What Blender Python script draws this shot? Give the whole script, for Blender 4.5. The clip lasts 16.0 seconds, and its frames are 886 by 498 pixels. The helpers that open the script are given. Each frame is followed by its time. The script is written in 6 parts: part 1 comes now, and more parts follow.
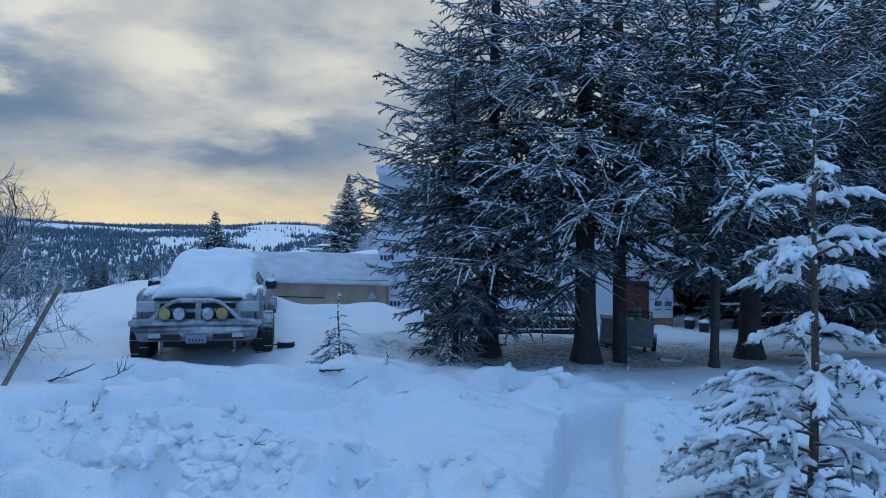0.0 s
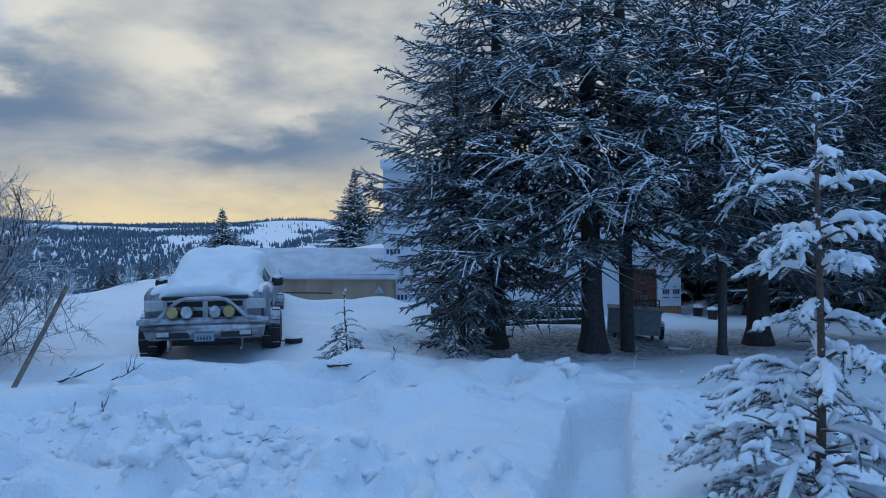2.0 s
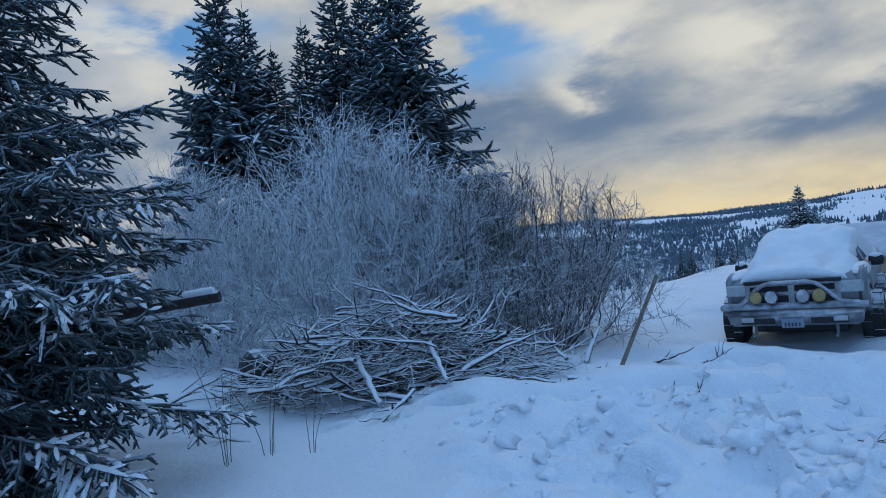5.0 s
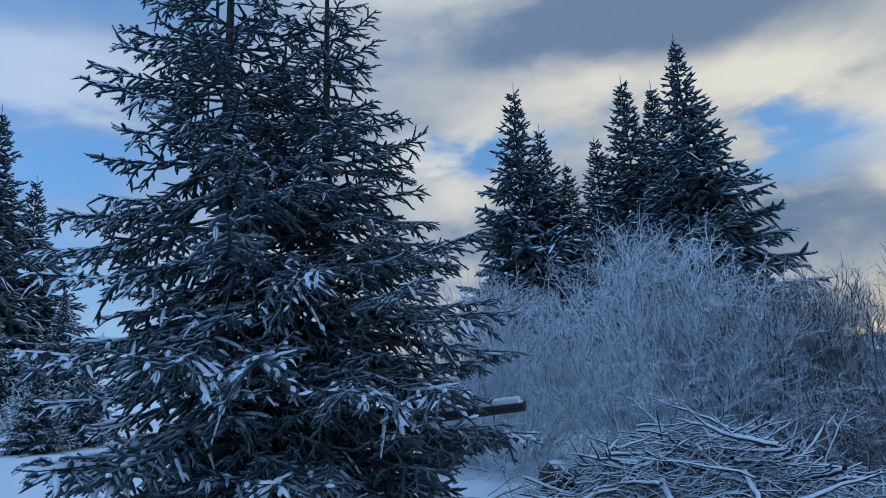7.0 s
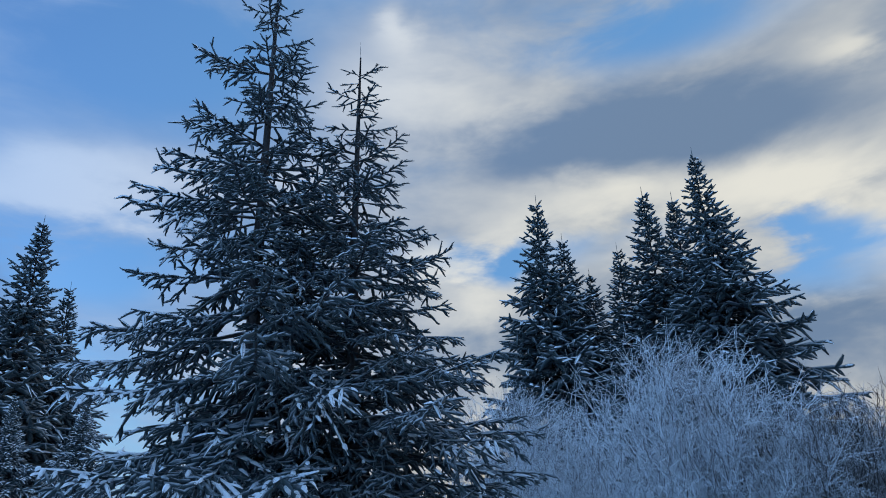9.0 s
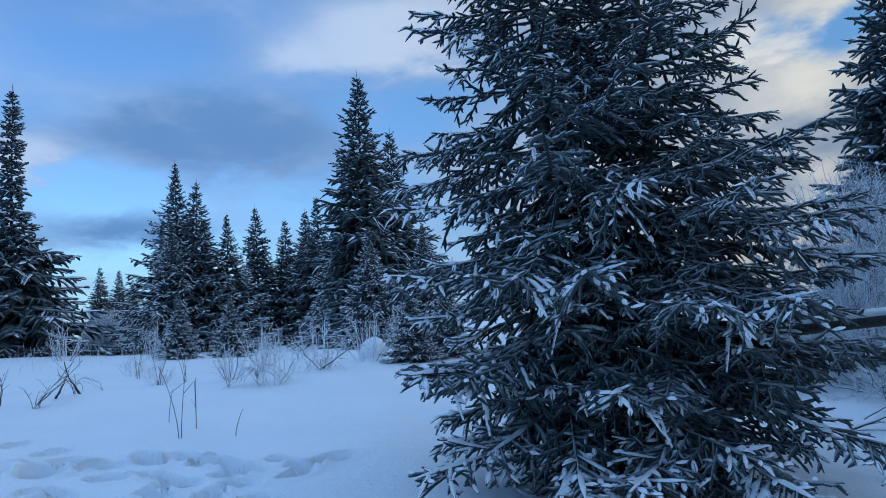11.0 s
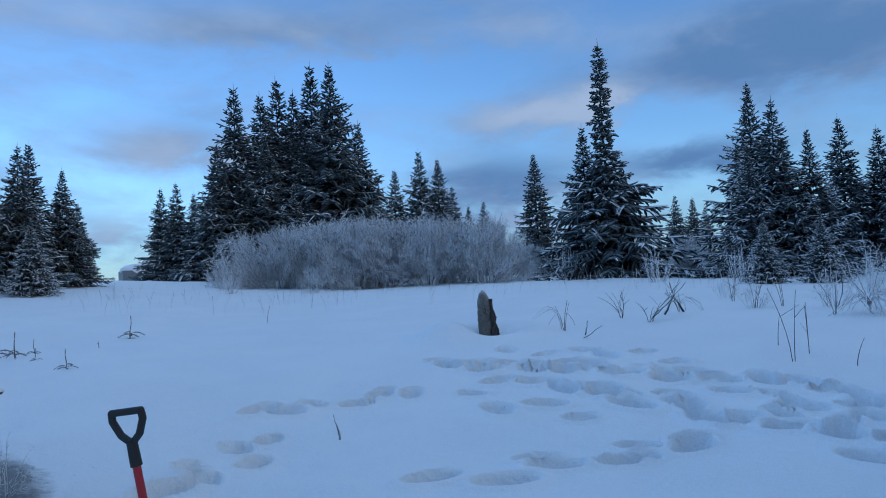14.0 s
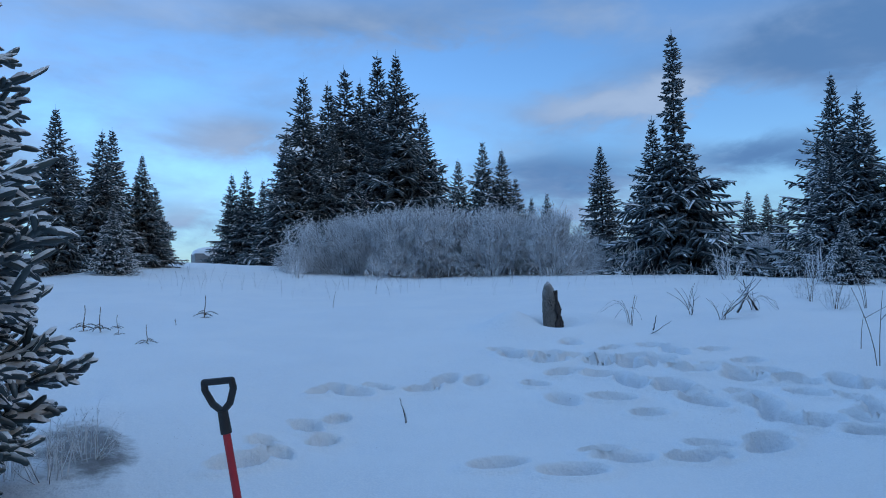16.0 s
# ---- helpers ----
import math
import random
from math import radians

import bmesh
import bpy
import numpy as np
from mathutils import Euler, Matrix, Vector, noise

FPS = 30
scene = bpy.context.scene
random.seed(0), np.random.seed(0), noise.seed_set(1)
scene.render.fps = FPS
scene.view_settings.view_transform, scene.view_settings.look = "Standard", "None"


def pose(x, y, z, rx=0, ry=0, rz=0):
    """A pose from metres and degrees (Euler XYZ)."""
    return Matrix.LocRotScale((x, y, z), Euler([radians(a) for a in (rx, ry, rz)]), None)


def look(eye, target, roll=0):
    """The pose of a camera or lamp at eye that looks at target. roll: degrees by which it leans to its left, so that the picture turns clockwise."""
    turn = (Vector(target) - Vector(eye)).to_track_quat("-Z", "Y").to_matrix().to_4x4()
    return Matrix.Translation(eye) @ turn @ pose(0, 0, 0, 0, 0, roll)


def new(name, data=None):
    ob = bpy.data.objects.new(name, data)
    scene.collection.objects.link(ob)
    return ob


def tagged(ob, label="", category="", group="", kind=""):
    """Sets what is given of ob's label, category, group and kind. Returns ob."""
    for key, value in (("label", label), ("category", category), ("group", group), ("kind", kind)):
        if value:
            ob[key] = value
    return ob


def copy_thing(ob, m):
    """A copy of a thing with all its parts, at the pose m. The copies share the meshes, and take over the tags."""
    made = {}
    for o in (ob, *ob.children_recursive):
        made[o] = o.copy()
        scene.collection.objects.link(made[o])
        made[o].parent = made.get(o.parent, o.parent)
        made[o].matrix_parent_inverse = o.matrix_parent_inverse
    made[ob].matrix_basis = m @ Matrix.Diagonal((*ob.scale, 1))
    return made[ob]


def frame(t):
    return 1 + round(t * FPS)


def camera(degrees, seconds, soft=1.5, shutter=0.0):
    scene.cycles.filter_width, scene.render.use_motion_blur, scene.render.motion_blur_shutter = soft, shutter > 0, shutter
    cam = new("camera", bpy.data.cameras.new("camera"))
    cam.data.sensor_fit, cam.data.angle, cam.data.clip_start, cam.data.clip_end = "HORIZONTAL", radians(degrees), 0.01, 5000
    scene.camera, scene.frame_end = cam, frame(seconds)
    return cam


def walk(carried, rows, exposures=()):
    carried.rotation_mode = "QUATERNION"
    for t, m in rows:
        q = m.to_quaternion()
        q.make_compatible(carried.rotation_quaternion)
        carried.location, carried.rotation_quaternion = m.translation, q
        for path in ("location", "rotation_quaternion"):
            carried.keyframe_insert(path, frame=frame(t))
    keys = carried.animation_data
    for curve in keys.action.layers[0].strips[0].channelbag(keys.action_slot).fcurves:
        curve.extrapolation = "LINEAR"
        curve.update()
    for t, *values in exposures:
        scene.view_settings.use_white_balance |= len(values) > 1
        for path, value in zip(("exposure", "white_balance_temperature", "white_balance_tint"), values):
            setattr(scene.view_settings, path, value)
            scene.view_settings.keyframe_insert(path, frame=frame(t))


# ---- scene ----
cam = camera(67.0, 16.0, soft=1.0)
PATH = [
    (0, -0.033, 0.047, 1.552, -0.00, 0.20, -0.56),
    (0.5, -0.010, 0.083, 1.556, 0.12, -0.42, -0.38),
    (1, -0.017, 0.053, 1.548, 0.23, -0.77, -0.01),
    (1.5, -0.014, 0.041, 1.553, 0.38, -0.76, 0.35),
    (2, 0.001, 0.056, 1.559, 0.62, -0.44, 0.73),
    (2.5, 0.015, 0.063, 1.569, 1.34, 0.06, 1.25),
    (3, 0.009, 0.046, 1.570, 4.43, 0.50, 2.19),
    (3.5, 0.004, 0.086, 1.567, 11.78, 0.81, 3.61),
    (4, 0.018, 0.077, 1.561, 23.16, 1.04, 5.04),
    (4.5, 0.006, 0.101, 1.555, 36.18, 1.08, 5.88),
    (5, -0.043, 0.032, 1.559, 47.11, 1.10, 5.67),
    (5.2, -0.087, -0.003, 1.553, 51.06, 1.33, 5.29),
    (7.3, 0.112, -0.186, 1.668, 72.96, 13.70, 2.56),
    (7.5, 0.130, -0.192, 1.678, 72.73, 15.84, 2.33),
    (8, 0.155, -0.208, 1.712, 71.90, 20.68, 2.00),
    (8.2, 0.165, -0.214, 1.729, 71.47, 22.18, 1.84),
    (10.3, 0.032, -0.136, 1.654, 86.77, 12.21, 3.30),
    (10.5, 0.029, -0.122, 1.636, 90.62, 10.22, 3.48),
    (11, -0.003, -0.114, 1.624, 99.59, 6.63, 3.80),
    (11.5, 0.030, -0.179, 1.612, 106.11, 4.74, 3.42),
    (12, 0.085, -0.268, 1.610, 112.05, 3.60, 3.01),
    (12.5, 0.169, -0.350, 1.604, 119.44, 3.02, 2.96),
    (13, 0.234, -0.404, 1.601, 128.00, 2.90, 2.96),
    (13.5, 0.296, -0.417, 1.616, 137.13, 3.00, 3.00),
    (14, 0.362, -0.424, 1.626, 145.51, 3.07, 2.90),
    (14.5, 0.393, -0.442, 1.622, 152.50, 3.08, 2.59),
    (15, 0.434, -0.484, 1.613, 157.01, 2.93, 2.39),
    (15.5, 0.459, -0.493, 1.612, 156.77, 2.65, 1.94),
    (16, 0.448, -0.464, 1.597, 150.62, 2.48, 1.15),
]
EXPOSURES = [(0.0, 0.05), (5.0, -0.05), (7.5, 0.06), (11.0, 0.12), (12.5, -0.03), (14.0, -0.22), (16.0, -0.17)]
walk(cam, [(t, pose(x, y, z, 90 + pitch, roll, yaw)) for t, x, y, z, yaw, pitch, roll in PATH], EXPOSURES)

# ---------------------------------------------------------------- light
SUN_AZ, SUN_EL = 27.0, 8.0          # degrees, counter-clockwise from +y, and up
sun_dir = Vector((-math.sin(radians(SUN_AZ)) * math.cos(radians(SUN_EL)), math.cos(radians(SUN_AZ)) * math.cos(radians(SUN_EL)), math.sin(radians(SUN_EL))))
lamp = bpy.data.lights.new("sun", "SUN")
lamp.energy, lamp.angle, lamp.color = 0.3, radians(50), (1.0, 0.91, 0.80)
new("sun", lamp).matrix_world = look(sun_dir * 50, (0, 0, 0))

world = bpy.data.worlds.new("winter_sky")
scene.world = world
world.use_nodes = True


class Nodes:
    """A small helper to wire a node tree."""

    def __init__(self, tree):
        self.tree = tree
        tree.nodes.clear()

    def add(self, kind, **values):
        node = self.tree.nodes.new(kind)
        for key, value in values.items():
            if key == "inputs":
                for name, v in value.items():
                    if isinstance(v, bpy.types.NodeSocket):
                        self.tree.links.new(v, node.inputs[name])
                    else:
                        node.inputs[name].default_value = v
            else:
                setattr(node, key, value)
        return node

    def math(self, op, a, b=0.0, c=0.0, clamp=False):
        return self.add("ShaderNodeMath", operation=op, use_clamp=clamp, inputs={0: a, 1: b, 2: c}).outputs[0]

    def vmath(self, op, a, b=(0, 0, 0)):
        n = self.add("ShaderNodeVectorMath", operation=op, inputs={0: a, 1: b})
        return n.outputs["Value"] if op == "DOT_PRODUCT" else n.outputs["Vector"]

    def noise(self, vector, scale, detail=4.0, rough=0.55, distort=0.0):
        return self.add("ShaderNodeTexNoise", inputs={"Vector": vector, "Scale": scale, "Detail": detail, "Roughness": rough, "Distortion": distort}).outputs["Fac"]

    def ramp(self, fac, lo, hi, smooth=True):
        return self.add("ShaderNodeMapRange", interpolation_type="SMOOTHSTEP" if smooth else "LINEAR", inputs={"Value": fac, "From Min": lo, "From Max": hi}).outputs["Result"]

    def mix(self, fac, a, b, blend="MIX"):
        n = self.add("ShaderNodeMix", data_type="RGBA", blend_type=blend, inputs={0: fac})
        for i, v in ((6, a), (7, b)):
            if isinstance(v, bpy.types.NodeSocket):
                self.tree.links.new(v, n.inputs[i])
            else:
                n.inputs[i].default_value = (*v, 1.0)
        return n.outputs[2]


# the clouds as they stood: azimuth, elevation, half width, half height in degrees, cover, light
CLOUDS_SUNWARD = [
    (34, 17, 5, 2.2, 0.0, 0.9), (36, 13, 2, 1.3, 0.0, 0.6), (22, 15, 4.5, 2.0, 0.0, 0.75), (13, 11, 3, 1.3, 0.0, 0.5), (33, 11, 7, 1.8, 0.0, -0.5), (16, 8, 7, 1.6, 0.0, -0.5), (10, 18, 6, 3.0, 0.0, 0.3),
    (42, 18, 3, 2.6, -1.0, 0.0), (42, 12, 6, 2.2, 0.0, -0.5), (73, 20, 2.5, 1.3, 0.3, 0.8), (71, 16, 4, 2.2, 0.2, 0.3), (68, 20, 2, 2.2, -0.6, 0.0), (25, 3, 6, 1.2, 0.0, 0.4),
]
CLOUDS_WEST = [
    (76, 35, 7, 3.4, 0.8, 0.5), (67, 32, 7, 2.4, 0.6, 0.35), (57, 24, 11, 2.2, 0.6, 0.65), (41, 22, 8, 2.2, 0.5, 0.8), (49, 28, 13, 2.8, 0.6, -0.9), (76, 39, 2, 1.3, 0.9, 0.6), (36, 31, 3, 1.6, 0.6, 0.5),
    (50, 36, 13, 2.6, -0.9, 0.0), (99, 35, 11, 3.6, -0.8, 0.0), (67, 20, 8, 2.0, -0.8, 0.0), (41, 15, 6, 1.8, -0.5, 0.0), (99, 26, 8, 2.2, 0.6, 0.6), (102, 18, 6, 2.2, -0.7, 0.0), (40, 9, 8, 2.4, 0.5, -0.2),
]
CLOUDS_NORTH = [
    (105, 24, 5, 2.6, 0.7, 0.7), (112, 23, 3, 1.6, 0.5, 0.5), (118, 17, 10, 2.6, 0.7, -0.4), (126, 12, 4.5, 1.6, -1.0, 0.0), (124, 8, 9, 1.8, 0.5, -0.3), (131, 15, 3, 1.2, 0.5, 0.5), (127, 23, 8, 2.1, -0.5, 0.0), (159, 21, 13, 1.8, 0.6, 0.1),
    (136, 14, 6, 1.8, 0.7, 0.6), (114, 16, 10, 3.3, 0.5, -0.25), (140, 8, 7, 2.2, 0.7, -0.1), (125, 9, 4, 1.4, 0.3, -0.3), (167, 12, 6, 1.5, 0.6, 0.3), (145, 18, 10, 2.4, -0.9, 0.0), (171, 5, 3, 1.7, 0.4, 0.4),
]


def build_sky():
    n = Nodes(world.node_tree)
    d = n.add("ShaderNodeTexCoord").outputs["Generated"]
    sky = n.add("ShaderNodeTexSky", sky_type="NISHITA", sun_disc=False, sun_elevation=radians(SUN_EL), sun_rotation=radians(-SUN_AZ), altitude=300.0, air_density=1.0, dust_density=0.3, ozone_density=2.0)
    clear = n.mix(1.0, sky.outputs["Color"], (0.19, 0.262, 0.37), "MULTIPLY")
    veil = (0.115, 0.285, 0.55)       # the blue between the clouds, where thin haze dims the sunward sky
    sep = n.add("ShaderNodeSeparateXYZ", inputs={0: d})
    up = n.math("MAXIMUM", sep.outputs[2], 0.0)
    toward = n.vmath("DOT_PRODUCT", d, tuple(Vector((sun_dir.x, sun_dir.y, 0)).normalized()))
    side = n.ramp(toward, 0.0, 0.88)
    # wind-drawn texture, laid on a flat sheet overhead
    lift = n.math("ADD", up, 0.36)
    flat = n.add("ShaderNodeCombineXYZ", inputs={0: n.math("DIVIDE", sep.outputs[0], lift), 1: n.math("DIVIDE", sep.outputs[1], lift), 2: n.math("MULTIPLY", up, 2.6)}).outputs[0]
    big = n.noise(flat, 1.6, 5.0, 0.55, 0.2)
    fine = n.noise(flat, 5.0, 7.0, 0.6, 0.3)
    soft = n.noise(n.vmath("ADD", flat, (3.7, 1.3, 2.0)), 2.6, 5.0, 0.55, 0.25)
    grain = n.math("SUBTRACT", n.math("ADD", n.math("MULTIPLY", big, 0.6), n.math("MULTIPLY", fine, 0.4)), 0.5)
    # azimuth and elevation in degrees, frayed by noise
    az = n.math("MULTIPLY", n.math("ARCTAN2", n.math("MULTIPLY", sep.outputs[0], -1.0), sep.outputs[1]), 57.2958)
    az = n.math("SUBTRACT", n.math("FLOORED_MODULO", n.math("ADD", az, 90.0), 360.0), 90.0)
    el = n.math("MULTIPLY", n.math("ARCSINE", sep.outputs[2]), 57.2958)
    az = n.math("ADD", az, n.math("ADD", n.math("MULTIPLY", n.math("SUBTRACT", soft, 0.5), 12.0), n.math("MULTIPLY", n.math("SUBTRACT", fine, 0.5), 7.0)))
    el = n.math("ADD", el, n.math("ADD", n.math("MULTIPLY", n.math("SUBTRACT", big, 0.5), 5.0), n.math("MULTIPLY", n.math("SUBTRACT", fine, 0.5), 4.0)))
    cover = n.math("MULTIPLY_ADD", grain, 2.2, n.math("MULTIPLY_ADD", n.ramp(toward, 0.15, 0.8), 0.65, 0.42))
    light = n.math("MULTIPLY_ADD", n.math("SUBTRACT", soft, 0.5), 1.6, n.math("MULTIPLY_ADD", grain, 1.2, 0.42))
    for a, e, w, h, c, b in CLOUDS_SUNWARD + CLOUDS_WEST + CLOUDS_NORTH:
        x = n.math("MULTIPLY_ADD", az, 1.0 / w, -a / w)
        y = n.math("MULTIPLY_ADD", el, 1.0 / h, -e / h)
        q = n.math("POWER", 0.3679, n.math("MULTIPLY_ADD", y, y, n.math("MULTIPLY", x, x)))
        if c:
            cover = n.math("MULTIPLY_ADD", q, c, cover)
        if b:
            light = n.math("MULTIPLY_ADD", q, b, light)
    clear = n.mix(n.math("MULTIPLY", n.ramp(toward, -0.1, 0.6), 0.9), clear, veil)
    amount = n.ramp(cover, 0.05, 1.05)
    bright = n.ramp(light, -0.15, 1.2)
    cool = n.mix(bright, (0.118, 0.262, 0.545), (0.40, 0.55, 0.81))
    warm = n.mix(bright, (0.15, 0.225, 0.345), (0.72, 0.71, 0.645))
    colour = n.mix(amount, clear, n.mix(side, cool, warm))
    # pale band low down away from the sun, warm glow under the deck towards it
    low = n.math("SUBTRACT", 1.0, n.ramp(up, 0.03, 0.16))
    pale = n.math("MULTIPLY", n.math("MULTIPLY", low, n.math("SUBTRACT", 1.0, side)), n.math("SUBTRACT", 1.0, n.math("MULTIPLY", amount, 0.85)))
    colour = n.mix(n.math("MULTIPLY", pale, 0.6), colour, (0.22, 0.47, 0.80))
    low = n.math("SUBTRACT", 1.0, n.ramp(up, 0.03, 0.14))
    near = n.ramp(toward, 0.45, 0.97)
    glow = n.math("MULTIPLY", n.math("MULTIPLY", low, near), n.math("ADD", 0.30, n.math("MULTIPLY", fine, 0.9)), clamp=True)
    colour = n.mix(glow, colour, (0.86, 0.70, 0.40))
    # bright blue overhead, above the view, added to light the snow
    colour = n.mix(n.math("MULTIPLY", n.ramp(up, 0.66, 0.92), 0.9), colour, (0.47, 0.85, 1.44))
    out = n.add("ShaderNodeBackground", inputs={"Color": colour, "Strength": 1.0})
    n.add("ShaderNodeOutputWorld", inputs={"Surface": out.outputs[0]})


build_sky()

# ---------------------------------------------------------------- materials


def material(name, build):
    m = bpy.data.materials.new(name)
    m.use_nodes = True
    n = Nodes(m.node_tree)
    build(n)
    return m


def finish(n, colour, rough, bump=None, strength=0.3, distance=0.01, metal=0.0, **more):
    s = n.add("ShaderNodeBsdfPrincipled", inputs={"Roughness": rough, "Metallic": metal})
    if isinstance(colour, bpy.types.NodeSocket):
        n.tree.links.new(colour, s.inputs["Base Color"])
    else:
        s.inputs["Base Color"].default_value = (*colour, 1)
    for key, v in more.items():
        s.inputs[key.replace("_", " ")].default_value = v
    if bump is not None:
        b = n.add("ShaderNodeBump", inputs={"Height": bump, "Strength": strength, "Distance": distance})
        n.tree.links.new(b.outputs[0], s.inputs["Normal"])
    n.add("ShaderNodeOutputMaterial", inputs={"Surface": s.outputs[0]})


def place(n):
    return n.add("ShaderNodeTexCoord").outputs["Object"]


def world_place(n):
    return n.add("ShaderNodeNewGeometry").outputs["Position"]


def snow_look(n):
    p = world_place(n)
    grain = n.noise(p, 60.0, 3.0)
    soft = n.noise(p, 6.0, 4.0)
    c = n.mix(n.ramp(n.noise(p, 0.8, 3.0), 0.3, 0.7), (0.76, 0.80, 0.85), (0.82, 0.84, 0.875))
    c = n.mix(n.ramp(grain, 0.35, 0.75), c, (0.87, 0.88, 0.905))
    h = n.math("ADD", n.math("MULTIPLY", grain, 0.35), soft)
    finish(n, c, 0.62, h, 0.5, 0.03)


def plain(colour, rough, metal=0.0, spread=0.15, scale=12.0, bump=0.15, **more):
    def build(n):
        p = place(n)
        v = n.noise(p, scale, 5.0)
        dark = tuple(x * (1 - spread) for x in colour)
        lite = tuple(min(1.0, x * (1 + spread)) for x in colour)
        c = n.mix(n.ramp(v, 0.3, 0.7), dark, lite)
        finish(n, c, rough, n.noise(p, scale * 6, 3.0), bump, 0.004, metal, **more)
    return build


def dusted(base_dark, base_light, lo, hi, scale=20.0, amount=0.9, bump=0.4):
    """Bark or wood with dry snow lying on what faces up."""
    def build(n):
        g = n.add("ShaderNodeNewGeometry")
        p = g.outputs["Position"]
        v = n.noise(p, scale, 5.0, 0.65)
        c = n.mix(n.ramp(v, 0.3, 0.7), base_dark, base_light)
        up = n.add("ShaderNodeSeparateXYZ", inputs={0: g.outputs["Normal"]}).outputs[2]
        up = n.math("ADD", up, n.math("MULTIPLY", n.math("SUBTRACT", n.noise(p, 9.0, 4.0), 0.5), 0.9))
        c = n.mix(n.math("MULTIPLY", n.ramp(up, lo, hi), amount), c, (0.84, 0.87, 0.91))
        finish(n, c, 0.85, v, bump, 0.01)
    return build


def needle_look(lo, hi, amount, facing=(0.0, 0.0, 1.0)):
    """Spruce needles, with dry snow caught on those that face up, or into the wind."""
    def build(n):
        g = n.add("ShaderNodeNewGeometry")
        p = g.outputs["Position"]
        c = n.mix(n.ramp(n.noise(p, 1.3, 3.0), 0.3, 0.7), (0.028, 0.048, 0.060), (0.048, 0.076, 0.082))
        c = n.mix(g.outputs["Random Per Island"], c, (0.036, 0.060, 0.068))
        up = n.vmath("DOT_PRODUCT", g.outputs["Normal"], facing)
        up = n.math("ADD", up, n.math("MULTIPLY", n.math("SUBTRACT", n.noise(p, 7.0, 4.0, 0.6), 0.5), 1.6))
        c = n.mix(n.math("MULTIPLY", n.ramp(up, lo, hi), amount), c, (0.80, 0.84, 0.90))
        finish(n, c, 0.65)
    return build


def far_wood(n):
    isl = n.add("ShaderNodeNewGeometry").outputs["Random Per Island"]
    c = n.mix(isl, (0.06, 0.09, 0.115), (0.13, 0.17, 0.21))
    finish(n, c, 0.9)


def ground_look(n):
    """The same snow, with needle litter trodden in under the big spruces."""
    p = world_place(n)
    grain = n.noise(p, 60.0, 3.0)
    soft = n.noise(p, 6.5, 5.0, 0.6)
    c = n.mix(n.ramp(n.noise(p, 0.8, 3.0), 0.3, 0.7), (0.745, 0.785, 0.835), (0.815, 0.84, 0.87))
    c = n.mix(n.ramp(grain, 0.35, 0.75), c, (0.86, 0.875, 0.90))
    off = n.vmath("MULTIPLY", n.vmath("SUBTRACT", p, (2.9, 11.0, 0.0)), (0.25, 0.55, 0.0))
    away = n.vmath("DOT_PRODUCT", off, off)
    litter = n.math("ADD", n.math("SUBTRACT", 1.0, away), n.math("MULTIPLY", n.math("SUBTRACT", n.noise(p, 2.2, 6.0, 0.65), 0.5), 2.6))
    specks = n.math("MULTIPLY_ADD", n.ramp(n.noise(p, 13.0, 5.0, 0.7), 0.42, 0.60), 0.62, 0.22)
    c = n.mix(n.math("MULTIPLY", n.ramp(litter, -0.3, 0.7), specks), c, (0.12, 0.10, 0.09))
    # a ragged dark grey-brown patch near the bushy young spruce
    off = n.vmath("MULTIPLY", n.vmath("SUBTRACT", p, (0.35, -6.8, 0.0)), (2.2, 1.0, 0.0))
    dead = n.math("ADD", n.math("SUBTRACT", 0.9, n.vmath("DOT_PRODUCT", off, off)), n.math("MULTIPLY", n.math("SUBTRACT", n.noise(p, 3.0, 6.0, 0.65), 0.5), 2.2))
    c = n.mix(n.math("MULTIPLY", n.ramp(dead, 0.0, 0.8), 0.85), c, (0.09, 0.075, 0.07))
    off = n.vmath("MULTIPLY", n.vmath("SUBTRACT", p, (-2.6, 6.8, 0.0)), (1.0, 2.6, 0.0))
    bare = n.math("ADD", n.math("SUBTRACT", 0.55, n.vmath("DOT_PRODUCT", off, off)), n.math("MULTIPLY", n.math("SUBTRACT", n.noise(p, 5.0, 5.0, 0.65), 0.5), 2.2))
    c = n.mix(n.math("MULTIPLY", n.ramp(bare, 0.55, 0.95), 0.6), c, (0.24, 0.17, 0.13))
    flecks = n.ramp(n.noise(p, 38.0, 2.0), 0.70, 0.76)
    c = n.mix(n.math("MULTIPLY", flecks, n.ramp(n.noise(p, 0.5, 2.0), 0.5, 0.7)), c, (0.22, 0.19, 0.17))
    h = n.math("ADD", n.math("MULTIPLY", grain, 0.25), n.math("ADD", soft, n.math("MULTIPLY", n.noise(p, 19.0, 3.0), 0.4)))
    finish(n, c, 0.62, h, 0.5, 0.07)


SNOW = material("snow", snow_look)
# roof snow; the shade of the slope facing from the sun is in its colour
SHADED_SNOW = material("shaded_roof_snow", plain((0.50, 0.54, 0.60), 0.7, spread=0.12, scale=2.5, bump=0.2))
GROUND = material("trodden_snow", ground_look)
NEEDLES = material("spruce_needles", needle_look(0.30, 1.20, 0.62))
FROSTED = material("frosted_spruce_needles", needle_look(0.35, 1.25, 0.36))
RIMED = material("rimed_spruce_needles", needle_look(0.10, 1.10, 0.55, (-0.25, -0.62, 0.74)))
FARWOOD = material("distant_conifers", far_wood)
BARK = material("spruce_bark", dusted((0.026, 0.022, 0.022), (0.065, 0.055, 0.053), 0.55, 0.95, 25.0))
TWIG = material("frosted_twigs", dusted((0.06, 0.052, 0.056), (0.13, 0.112, 0.12), -0.78, 0.08, 30.0, 0.95))
